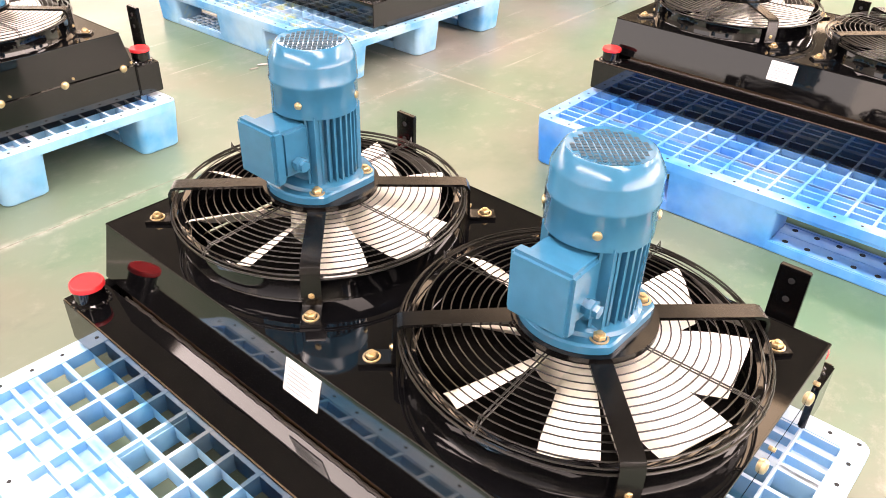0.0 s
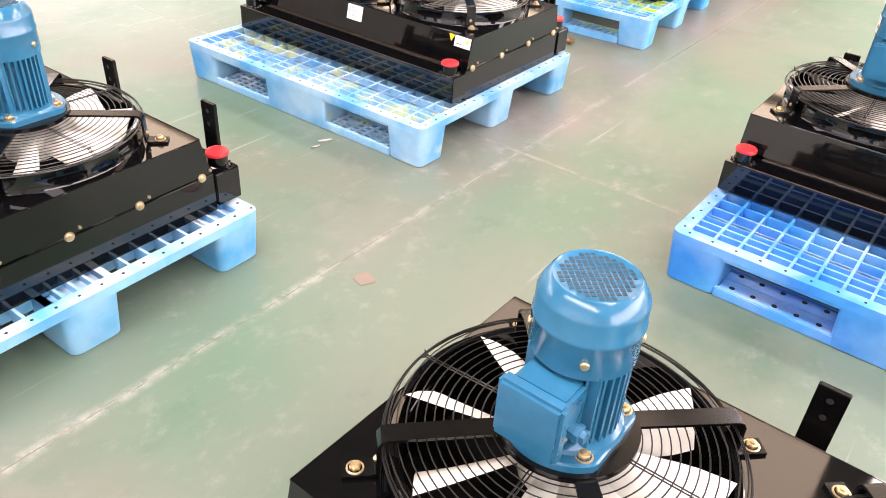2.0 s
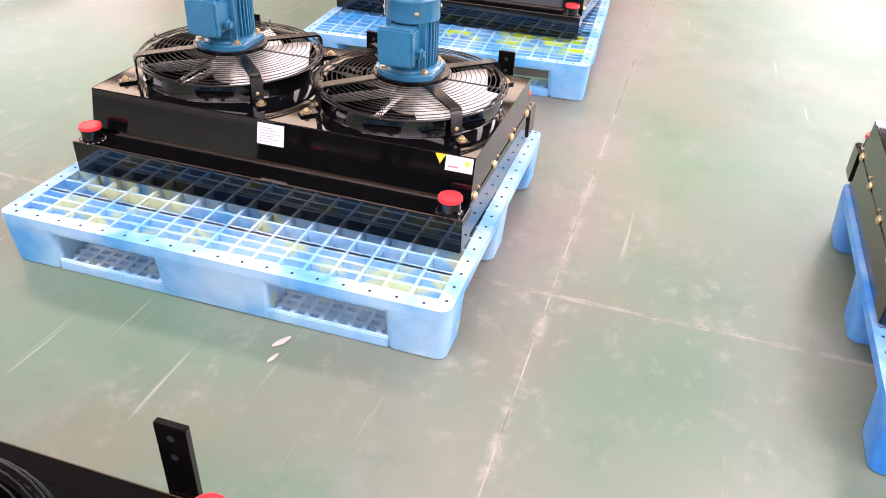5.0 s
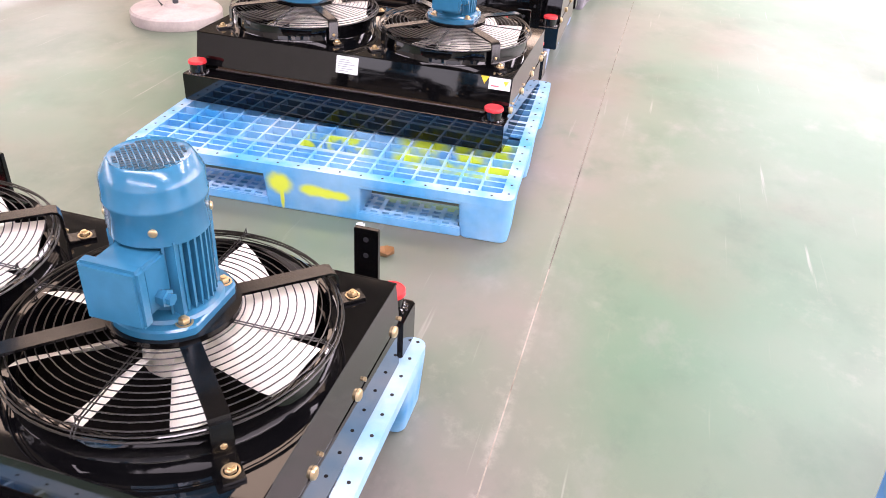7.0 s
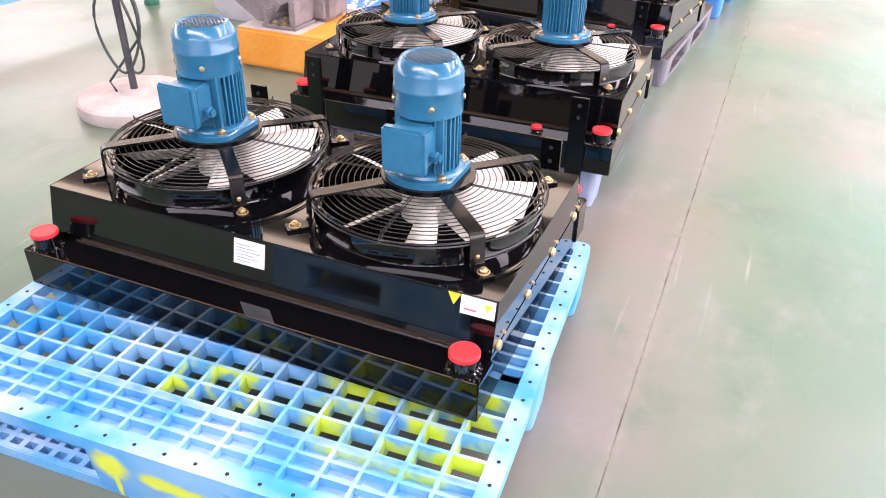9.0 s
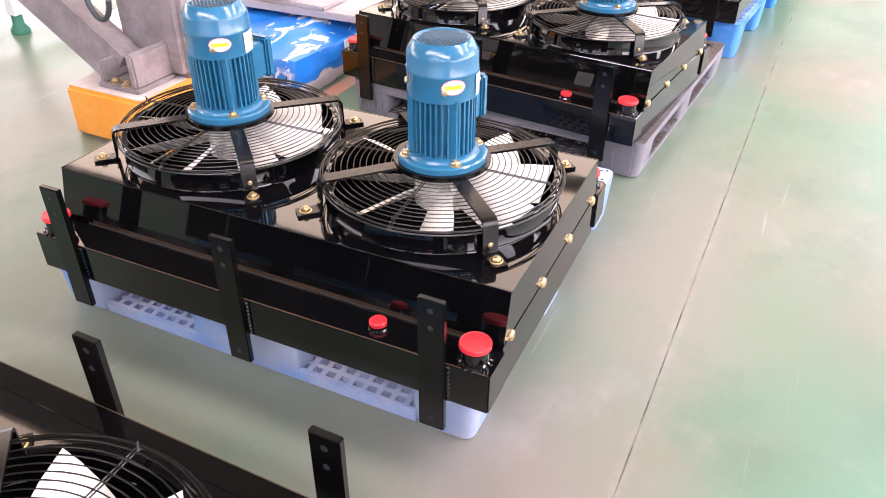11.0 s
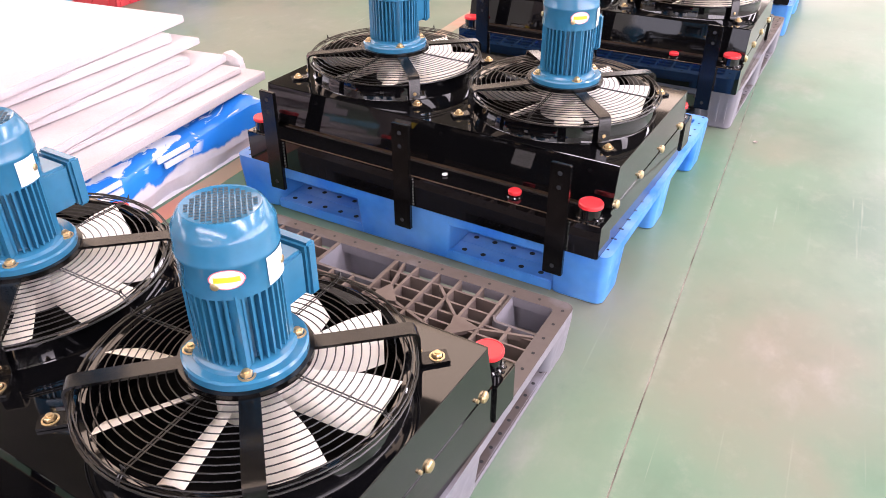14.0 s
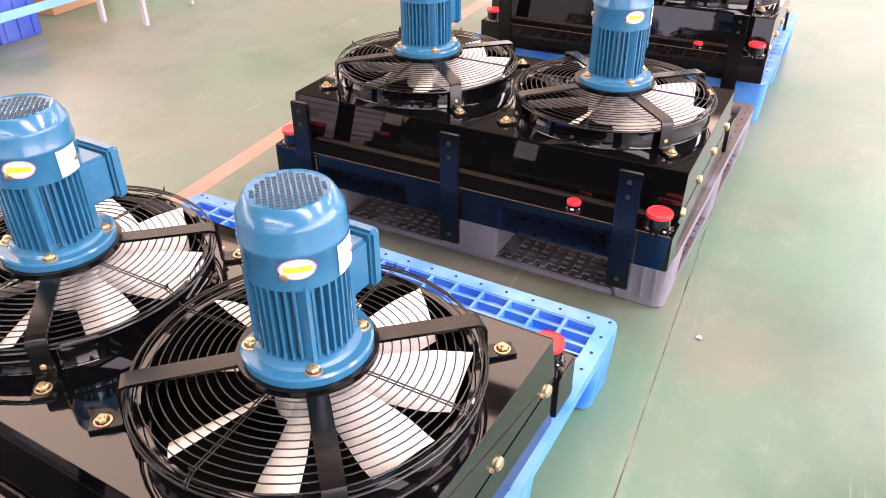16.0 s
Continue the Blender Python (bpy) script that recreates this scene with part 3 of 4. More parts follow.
    if style == "gusset":
        # flat perforated rails join the feet along the floor on all four sides
        pierced = B()
        for sx in (-1, 1):
            ex = sx * (w / 2 - FOOT_IN - 0.028)
            part("bottom_rail", box(B(), ex - 0.026, ex + 0.026, -d / 2 + 0.12, d / 2 - 0.12, 0.0012, 0.024, 0.003), mat, root)
            for q in range(20):
                lathe(pierced, [(0, 0.0246), (0.005, 0.0246), (0.005, 0.022)], 8, ex + 0.012 * sx, -d / 2 + 0.16 + (d - 0.32) * q / 19)
            ey = sx * (d / 2 - FOOT_IN - 0.028)
            part("bottom_rail", box(B(), -w / 2 + bw - 0.01, w / 2 - bw + 0.01, ey - 0.026, ey + 0.026, 0.0014, 0.0245, 0.003), mat, root)
            for q in range(18):
                lathe(pierced, [(0, 0.0251), (0.005, 0.0251), (0.005, 0.022)], 8, -w / 2 + bw + 0.02 + (w - 2 * bw - 0.04) * q / 17, ey + 0.012 * sx)
            for fx in (-1, 1):
                for q in range(4):
                    part("foot_rib", box(B(), fx * (w / 2 - bw * (0.22 + 0.2 * q)) - 0.004, fx * (w / 2 - bw * (0.22 + 0.2 * q)) + 0.004, sx * (d / 2 - 0.004) - 0.006, sx * (d / 2 - 0.004) + 0.004, 0.03, h - t, 0.001), mat, root)
        part("rail_perforation", pierced, HOLE, root, smooth=False, kind="stuff")
    # drain holes in the rim, drawn as flat dark discs
    holes = B()
    for sy in (-1, 1):
        for q in range(int(w / 0.075)):
            lathe(holes, [(0, h + 0.0007), (0.0045, h + 0.0007), (0.0045, h - 0.001)], 8, -w / 2 + 0.05 + q * 0.075, sy * (d / 2 - 0.022))
    for sx in (-1, 1):
        for q in range(int(d / 0.065)):
            lathe(holes, [(0, h + 0.0007), (0.0045, h + 0.0007), (0.0045, h - 0.001)], 8, sx * (w / 2 - 0.022), -d / 2 + 0.05 + q * 0.065)
    part("rim_perforation", holes, HOLE, root, smooth=False, kind="stuff")
    return root


GREENISH = (0.55, 0.70, 0.05)
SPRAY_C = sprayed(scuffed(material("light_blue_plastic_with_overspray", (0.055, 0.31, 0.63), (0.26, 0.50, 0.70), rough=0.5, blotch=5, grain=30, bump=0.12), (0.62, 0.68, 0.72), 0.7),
                  (0.50, 0.58, 0.36), (-0.68, 0.72, -0.58, -0.1), 0.45, 9)
SPRAY_F = sprayed(scuffed(material("light_blue_plastic_with_yellow_overspray", (0.022, 0.29, 0.64), (0.12, 0.40, 0.68), rough=0.5, blotch=5, grain=30, bump=0.12), (0.60, 0.68, 0.74), 0.65),
                  GREENISH, (-0.16, 0.16, -0.43, -0.24), 0.62, 11)
sprayed(SPRAY_F, GREENISH, (0.20, 0.71, -0.47, -0.10), 0.85, 8)
spots(SPRAY_F, (0.68, 0.76, 0.06), ((-0.115, 0.104, 0.040, 0.037), (-0.109, 0.058, 0.007, 0.055), (0.0, 0.094, 0.038, 0.021), (0.055, 0.090, 0.034, 0.018), (0.105, 0.088, 0.030, 0.016)), -0.57)
FADED = "faded light blue moulded plastic pallet with a grid deck"
pallet(1.40, 1.17, 0.172, PALE_BLUE, FADED, pose(-0.364, 1.635, 0, 0, 0, -1.0))
pallet(1.40, 1.17, 0.1725, PALE_BLUE, FADED + ", scuffed", pose(-2.742, 1.66, 0, 0, 0, 1.2))
pallet(1.40, 1.17, 0.173, SPRAY_C, "faded light blue plastic pallet with green-yellow overspray", pose(-2.740, 3.625, 0, 0, 0, 0.5))
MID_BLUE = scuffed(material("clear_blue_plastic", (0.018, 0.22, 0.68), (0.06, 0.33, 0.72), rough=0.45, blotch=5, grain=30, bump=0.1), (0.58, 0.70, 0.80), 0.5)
pallet(1.40, 1.17, 0.178, MID_BLUE, "clear blue moulded plastic pallet with a grid deck", pose(-0.307, 3.61, 0, 0, 0, -0.7))
pallet(1.40, 1.17, 0.1725, SPRAY_F, "faded light blue plastic pallet marked with yellow spray paint", pose(-2.725, 5.529, 0, 0, 0, 3.3))
pallet(1.29, 1.17, 0.159, GREY_BLUE, "dusty grey-blue moulded plastic pallet with a grid deck", pose(-2.818, 7.245, 0, 0, 0, 0.7), closed=False)
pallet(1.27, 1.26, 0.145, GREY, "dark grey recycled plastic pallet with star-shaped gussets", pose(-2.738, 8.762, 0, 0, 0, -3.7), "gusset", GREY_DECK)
pallet(1.40, 1.17, 0.176, STRONG_BLUE, "bright blue plastic pallet with a coarse grid deck", pose(-2.683, 10.193, 0, 0, 0, -4.5))
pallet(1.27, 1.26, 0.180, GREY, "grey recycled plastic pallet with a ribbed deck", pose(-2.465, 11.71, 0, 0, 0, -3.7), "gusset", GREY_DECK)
pallet(1.40, 1.17, 0.1755, STRONG_BLUE, "bright blue plastic pallet at the end of the row", pose(-2.45, 13.16, 0, 0, 0, -2.3))


# ---- oil coolers ----
def plate_with_hole(bm, ax0, ax1, ay0, ay1, z, cx, cy, r):
    angles = [2 * math.pi * k / 48 for k in range(48)]
    angles += [math.atan2(y - cy, x - cx) % (2 * math.pi) for x in (ax0, ax1) for y in (ay0, ay1)]
    angles = sorted(set(round(a, 6) for a in angles))
    inner, outer = [], []
    for a in angles:
        c, s = math.cos(a), math.sin(a)
        k = min(((ax1 if c > 0 else ax0) - cx) / c if abs(c) > 1e-9 else 1e9, ((ay1 if s > 0 else ay0) - cy) / s if abs(s) > 1e-9 else 1e9)
        inner.append(bm.verts.new((cx + r * c, cy + r * s, z)))
        outer.append(bm.verts.new((cx + k * c, cy + k * s, z)))
    n = len(angles)
    for k in range(n):
        j = (k + 1) % n
        bm.faces.new((inner[k], outer[k], outer[j], inner[j]))


def bolt_mesh():
    bm = B()
    lathe(bm, [(0.0155, 0), (0.0155, 0.002), (0.012, 0.0025)], 16)
    lathe(bm, [(0.0105, 0.002), (0.0105, 0.008), (0.009, 0.0095), (0.0, 0.0095)], 6)
    lathe(bm, [(0.0055, 0.009), (0.0055, 0.013), (0.0, 0.014)], 10)
    return finish(bm, "bolt")


def dome_mesh():
    bm = B()
    lathe(bm, [(0.0135, 0), (0.0138, 0.003), (0.0115, 0.007), (0.006, 0.009), (0.0, 0.0095)], 14)
    return finish(bm, "side_bolt")


def blade_mesh():
    """A twisted paddle along +x with a slanted square tip, thick at the root; it rises anticlockwise."""
    bm = B()
    rows = []
    for k in range(8):
        s = k / 7
        r = 0.058 + s * (0.277 - 0.058)
        chord = 0.064 + 0.042 * min(1.0, 1.5 * s)
        pitch = radians(47 - 13 * s)
        th = 0.006 - 0.003 * s
        row = []
        for u, side in ((-0.5, 0), (-0.2, 1), (0.2, 1), (0.5, 0), (0.2, -1), (-0.2, -1)):
            camber = 0.006 * (1 - (2 * u) ** 2)
            y, z = u * chord, camber + side * th / 2
            row.append(bm.verts.new((r - 0.034 * (0.5 - u) * s ** 3, y * math.cos(pitch) - z * math.sin(pitch), y * math.sin(pitch) + z * math.cos(pitch))))
        rows.append(row)
    for a, c in zip(rows, rows[1:]):
        for k in range(6):
            bm.faces.new((a[k], a[(k + 1) % 6], c[(k + 1) % 6], c[k]))
    bm.faces.new(rows[0][::-1])
    bm.faces.new(rows[-1])
    return finish(bm, "blade", angle=50)


def fin_mesh():
    bm = B()
    w = 0.0022
    lo, hi = ([bm.verts.new((r, q, z)) for r, q in ((0.06, -w * 1.5), (0.080, -w), (0.080, w), (0.06, w * 1.5))] for z in (0.03, 0.166))
    for k in range(4):
        bm.faces.new((lo[k], lo[(k + 1) % 4], hi[(k + 1) % 4], hi[k]))
    bm.faces.new(lo[::-1])
    bm.faces.new(hi)
    return finish(bm, "cooling_fin")


FIN = fin_mesh()
BOLT, DOME, BLADE = bolt_mesh(), dome_mesh(), blade_mesh()
FAN_X, FAN_R = 0.322, 0.285
TOP = 0.287
LUG = (0.2466, 0.2473)
FLARE = 0.23  # the hood widens downwards at front and back


def build_fan(root, cx, phase):
    ring = B()
    lathe(ring, [(FAN_R - 0.014, TOP - 0.06), (FAN_R + 0.010, TOP - 0.002), (FAN_R + 0.0065, TOP + 0.004), (FAN_R + 0.006, TOP + 0.048), (FAN_R + 0.0085, TOP + 0.051), (FAN_R + 0.005, TOP + 0.0535), (FAN_R - 0.006, TOP + 0.050)], 56, cx, 0, closed=True)
    part("fan_ring", ring, BLACK, root)
    z = TOP + 0.079
    gob = None
    rings = [(0.125 + 0.0155 * k, 0.003 - 0.0006 * k, 0.0013) for k in range(11)]
    rings += [(0.2940, -0.008, 0.0015), (0.3005, -0.0145, 0.0015)]
    for r, dz, wire in [(0.3035, -0.0225, 0.0022)] + rings:
        guard = torus(B(), r, z + dz, wire, cx, 0)
        if gob is None:
            gob = part("fan_guard", guard, WIRE, root, "black coated wire fan guard")
        else:
            part("guard_ring", guard, WIRE, gob)
    for q in range(4):
        a = radians(90 * q + 3)
        c, w = math.cos(a), math.sin(a)
        for off in (-0.003, 0.003):
            spoke = rod(B(), [(cx + r * c - off * w, r * w + off * c, z + dz) for r, dz in ((0.10, 0.001), (0.285, -0.005), (0.3005, -0.0150), (0.3050, -0.0245))], 0.0015, 5)
            part("spoke", spoke, WIRE, gob)
        hook = rod(B(), [(cx + 0.286 * c - 0.003 * w, 0.286 * w + 0.003 * c, z - 0.004), (cx + 0.29 * c, 0.29 * w, z + 0.007), (cx + 0.286 * c + 0.003 * w, 0.286 * w - 0.003 * c, z - 0.004)], 0.0018, 5)
        part("hook", hook, WIRE, gob)
    for sx in (-1, 1):
        for sy in (-1, 1):
            arm = B()
            n = Vector((sx * LUG[0], sy * LUG[1], 0)).normalized()
            L = math.hypot(*LUG)
            pts = [(0.085, z + 0.010), (0.294, z + 0.006), (0.303, z + 0.003), (0.3085, z - 0.006), (0.310, TOP + 0.014), (0.313, TOP + 0.007), (0.32, TOP + 0.005), (L + 0.02, TOP + 0.004)]
            rod(arm, [(cx + n.x * r, n.y * r, zz) for r, zz in pts], 0, flat=(0.036, 0.006))
            part("arm", arm, SATIN, gob, "flat black steel motor arm")
            part("bolt", BOLT, BRASS, gob, "yellow zinc-plated bolt", at=pose(cx + n.x * (L - 0.002), n.y * (L - 0.002), TOP + 0.007))
            part("bolt", BOLT, BRASS, gob, "yellow zinc-plated bolt", at=pose(cx + n.x * 0.3095, n.y * 0.3095, TOP + 0.028, 0, 90, math.degrees(math.atan2(n.y, n.x))) @ Matrix.Scale(0.6, 4))
    fan = B()
    lathe(fan, [(0.0, TOP + 0.045), (0.055, TOP + 0.045), (0.068, TOP + 0.036), (0.07, TOP - 0.025), (0.0, TOP - 0.025)], 28)
    fob = part("fan", fan, CREAM, root, "cream plastic axial fan", at=pose(cx, 0, 0, 0, 0, phase))
    for k in range(8):
        part("blade", BLADE, CREAM, fob, at=pose(0, 0, TOP + 0.026, 0, 0, 45 * k))


def build_motor(root, cx):
    z0 = TOP + 0.097
    plate = B()
    lathe(plate, [(0.0, z0 - 0.012), (0.120, z0 - 0.012), (0.120, z0), (0.0, z0)], 40, cx, 0)
    part("mounting_plate", plate, SATIN, root, "black steel motor plate")
    body = B()
    lathe(body, [(0.0, z0 + 0.018), (0.066, z0 + 0.018), (0.066, z0 + 0.173), (0.0, z0 + 0.173)], 40, cx, 0)
    for a in (45, 135, 225, 315):
        c, s = math.cos(radians(a)), math.sin(radians(a))
        rod(body, [(cx + 0.070 * c, 0.070 * s, z0 + 0.02), (cx + 0.070 * c, 0.070 * s, z0 + 0.173)], 0, flat=(0.026, 0.018))
    mob = part("motor", body, BLUE, root, "blue enamelled finned electric motor")
    for k in range(36):
        a = 10 * k + 5
        if abs(a - 270) > 28 and min(abs(a - q) for q in (45, 135, 225, 315)) > 9:
            part("cooling_fin", FIN, BLUE, mob, at=pose(cx, 0, z0, 0, 0, a))
    fl = B()
    pts = []
    for k in range(56):
        a = 2 * math.pi * k / 56
        pts.append((min(0.111 * math.cos(a), 0.089), 0.111 * math.sin(a)))
    lo = [fl.verts.new((cx + x, y, z0 + 0.0005)) for x, y in pts]
    hi = [fl.verts.new((cx + x, y, z0 + 0.014)) for x, y in pts]
    tp = [fl.verts.new((cx + x * 0.965, y * 0.965, z0 + 0.0175)) for x, y in pts]
    for a, c in ((lo, hi), (hi, tp)):
        for k in range(56):
            fl.faces.new((a[k], a[(k + 1) % 56], c[(k + 1) % 56], c[k]))
    fl.faces.new(tp)
    fl.faces.new(lo[::-1])
    lathe(fl, [(0.092, z0 + 0.0165), (0.088, z0 + 0.024), (0.074, z0 + 0.03), (0.0, z0 + 0.03)], 40, cx, 0)
    part("flange", fl, BLUE, mob)
    for q in range(4):
        a = radians(45 + 90 * q)
        part("bolt", BOLT, BRASS, mob, "yellow zinc-plated bolt", at=pose(cx + 0.092 * math.cos(a), 0.092 * math.sin(a), z0 + 0.017))
    cowl = B()
    r = 0.0835
    z1 = z0 + 0.167
    lathe(cowl, [(r - 0.004, z1), (r, z1), (r, z1 + 0.055), (r + 0.0018, z1 + 0.058), (r + 0.0018, z1 + 0.064), (r, z1 + 0.067), (r, z1 + 0.097),
                 (r - 0.002, z1 + 0.103), (r - 0.0145, z1 + 0.125), (r - 0.019, z1 + 0.1285), (r - 0.022, z1 + 0.1265), (0.0, z1 + 0.1265)], 48, cx, 0)
    cob = part("fan_cowl", cowl, BLUE, mob)
    holes = B()
    p = 0.0063
    for i in range(-9, 10):
        for j in range(-9, 10):
            if (i + j) % 2 == 0 and math.hypot(i * p, j * p) < 0.0545:
                lathe(holes, [(0, z1 + 0.1271), (0.0046, z1 + 0.1271), (0.0046, z1 + 0.1262)], 4, cx + i * p, j * p)
    part("vent_grille", holes, GRILLE, cob, "flat dark squares painted as shaded air holes", smooth=False, kind="stuff")
    for q in range(4):
        a = radians(-62 + 90 * q)
        part("screw", DOME, BRASS, cob, at=pose(cx + r * math.cos(a), r * math.sin(a), z1 + 0.028, 0, 90, math.degrees(a)) @ Matrix.Scale(0.55, 4))

    def wrap(a0, a1, zc, hgt, rr, oval=False):
        bm = B()
        n = 12
        rows = []
        for k in range(n + 1):
            u = 2 * k / n - 1
            hh = hgt * (math.sqrt(max(0.02, 1 - u * u)) if oval else 1)
            a = radians(a0 + (a1 - a0) * k / n)
            rows.append([bm.verts.new((cx + rr * math.cos(a), rr * math.sin(a), zc + s * hh)) for s in (-1, 1)])
        for a, c in zip(rows, rows[1:]):
            bm.faces.new((a[0], c[0], c[1], a[1]))
        return bm

    part("oval_sticker", wrap(114, 150, z1 + 0.040, 0.0165, r + 0.0022, True), PAPER, cob, "white oval sticker with a pink edge")
    part("sticker_edge", wrap(112.5, 151.5, z1 + 0.040, 0.018, r + 0.0020, True), PINK, cob)
    part("sticker_print", wrap(118, 146, z1 + 0.040, 0.005, r + 0.0024), YELLOW, cob)
    part("name_plate", wrap(178, 212, z1 + 0.030, 0.026, r + 0.0020), PAPER, cob, "plain white name plate")
    bx = B()
    box(bx, cx - 0.047, cx + 0.047, -0.124, -0.060, z0 + 0.062, z0 + 0.158, 0.006)
    bob = part("terminal_box", bx, BLUE, mob)
    lid = B()
    box(lid, cx - 0.055, cx + 0.055, -0.150, -0.123, z0 + 0.056, z0 + 0.168, 0.006)
    part("lid", lid, BLUE, mob)
    gl = B()
    lathe(gl, [(0.0, 0.0), (0.013, 0.0), (0.013, 0.008), (0.016, 0.009), (0.016, 0.018), (0.011, 0.019), (0.011, 0.027), (0.0, 0.027)], 6)
    part("cable_gland", gl, BLUE, mob, at=pose(cx + 0.046, -0.094, z0 + 0.088, 0, 90, 0))


def build_cooler(m, label, group, rear):
    """rear: the bracket side hangs over the pallet's edge and its bars reach below the deck."""
    root = thing("oil_cooler", label, "oil cooler", m, group)
    hx, hy = 0.634, 0.327
    z0 = 0.166
    def flare(bm):
        for v in bm.verts:
            v.co.y *= 1 + FLARE * (TOP - v.co.z) / hy
        return bm

    sh = B()
    for side, cx in ((-1, -FAN_X), (1, FAN_X)):
        plate_with_hole(sh, -hx if side < 0 else 0, 0 if side < 0 else hx, -hy, hy, TOP, cx, 0, FAN_R - 0.012)
    bmesh.ops.remove_doubles(sh, verts=sh.verts, dist=1e-5)
    t = 0.003
    part("top_plate", sh, BLACK, root, "glossy black sheet-metal top plate")
    for pn, ax0, ax1, ay0, ay1 in (("front_panel", -hx, hx, -hy, -hy + t), ("back_panel", -hx, hx, hy - t, hy),
                                   ("end_panel", -hx, -hx + t, -hy + t, hy - t), ("end_panel", hx - t, hx, -hy + t, hy - t)):
        sh = B()
        box(sh, ax0, ax1, ay0, ay1, z0, TOP - 0.0002)
        part(pn, flare(sh), BLACK, root, smooth=False)
    for p, q in (((-hx, -hy), (hx, -hy)), ((-hx, hy), (hx, hy)), ((-hx, -hy), (-hx, hy)), ((hx, -hy), (hx, hy))):
        edge = B()
        rod(edge, [(*p, TOP - 0.001), (*q, TOP - 0.001)], 0.0022, 6)
        part("folded_edge", edge, BLACK, root)
    core = B()
    box(core, -0.60, 0.60, -0.345, 0.345, 0.040, 0.150)
    part("core", core, CORE, root, "dark finned radiator core", smooth=False)
    for s in (-1, 1):
        sp = B()
        box(sp, min(s * 0.603, s * hx), max(s * 0.603, s * hx), -0.362, 0.362, 0.0345, 0.160, 0.002)
        spo = part("side_plate", sp, BLACK, root)
        for y in (-0.317, -0.105, 0.105, 0.317):
            part("side_bolt", DOME, BRASS, spo, "yellow zinc-plated bolt", at=pose(s * hx, y, 0.163, 0, 90 * s, 0))
            st = B()
            lathe(st, [(0.0045, 0), (0.0045, 0.006), (0, 0.0065)], 10)
            part("stud", st, BRASS, spo, at=pose(s * hx, y + 0.032, 0.178, 0, 90 * s, 0))
        # front and back tanks with their rail and ports
        hb = B()
        half = 0.641
        box(hb, -half, half, min(s * 0.362, s * 0.452), max(s * 0.362, s * 0.452), 0.049, 0.156, 0.003)
        tank = part("header_tank", hb, BLACK, root, "black welded oil tank")
        rail = part("rail", box(B(), -0.545, 0.545, min(s * 0.335, s * 0.350), max(s * 0.335, s * 0.350), 0.140, 0.168, 0.003), BROWN, tank, "rail with the roof's brown reflection painted into its colour")
        seam_rng = random.Random(17)
        part("weld_seam", rod(B(), [(-0.545 + 0.0109 * k, s * (0.361 + seam_rng.uniform(-0.0015, 0.0015)), 0.157 + seam_rng.uniform(-0.001, 0.0012)) for k in range(101)], 0.0036, 5), SEAM, tank)
        part("edge_bead", rod(B(), [(-0.635, s * 0.4505, 0.1555), (0.635, s * 0.4505, 0.1555)], 0.0016, 6), BROWN, tank)
        for sx in (-1, 1):
            pt = B()
            lathe(pt, [(0.036, 0.0), (0.036, 0.004), (0.031, 0.007), (0.031, 0.046), (0.0, 0.046)], 28)
            po = part("port", pt, BLACK, root, at=pose(sx * 0.592, s * 0.4135, 0.155))
            cp = B()
            lathe(cp, [(0.0315, 0.039), (0.0350, 0.039), (0.0350, 0.047), (0.0335, 0.0495), (0.0315, 0.050), (0.0305, 0.0487), (0.0, 0.0487)], 28)
            part("cap", cp, RED, po, "red plastic port cap")
            wd = B()
            for k in range(14):
                a = 2 * math.pi * k / 14
                lathe(wd, [(0.0065, 0), (0.005, 0.0045), (0, 0.0055)], 7, 0.036 * math.cos(a), 0.036 * math.sin(a))
            part("weld_bead", wd, BLACK, po, kind="stuff")
    pt = B()
    lathe(pt, [(0.025, 0.0), (0.022, 0.005), (0.016, 0.006), (0.016, 0.014), (0.0, 0.014)], 20)
    po = part("small_port", pt, BLACK, root, at=pose(-0.357, 0.406, 0.1555))
    cp = B()
    lathe(cp, [(0.017, 0.009), (0.0200, 0.009), (0.0200, 0.0175), (0.018, 0.0195), (0.0, 0.019)], 20)
    part("cap", cp, RED, po, "small red plastic plug")
    for x in (-0.515, 0.0, 0.515):
        br = B()
        box(br, x - 0.030, x + 0.030, 0.4535, 0.4685, -0.029 if rear else 0.052, 0.324, 0.002)
        bo = part("bracket", br, SATIN, root, "flat black steel mounting bar")
        for zz in (0.297, 0.254, 0.0 if rear else 0.085):
            part("bolt_hole", rod(B(), [(x, 0.4528, zz), (x, 0.4692, zz)], 0.007, 10), HOLE, bo, smooth=False)
        wd = B()
        for k in range(9):
            for sx in (-1, 1):
                lathe(wd, [(0.006, -0.004), (0.0045, 0.002), (0, 0.004)], 6, x + sx * 0.031, 0.452)
                for v in wd.verts[-13:]:
                    v.co.z += 0.06 + 0.011 * k
        part("weld_bead", wd, BLACK, bo, kind="stuff")
    lb = B()
    box(lb, -0.0425, 0.0455, -hy - 0.0012, -hy, TOP - 0.072, TOP - 0.010)
    lo = part("label", flare(lb), PAPER, root, "plain white paper data label", smooth=False)
    pr = B()
    for k in range(6):
        box(pr, -0.0355, 0.0075 + 0.03 * ((k * 37) % 5) / 5, -hy - 0.0016, -hy - 0.0012, TOP - 0.024 - 0.008 * k, TOP - 0.0215 - 0.008 * k)
    part("printed_line", flare(pr), PRINT, lo, smooth=False)
    sg = B()
    box(sg, 0.549, 0.629, -hy - 0.0012, -hy, TOP - 0.046, TOP - 0.004)
    so = part("warning_label", flare(sg), PAPER, root, "white warning label with red print", smooth=False)
    pr = B()
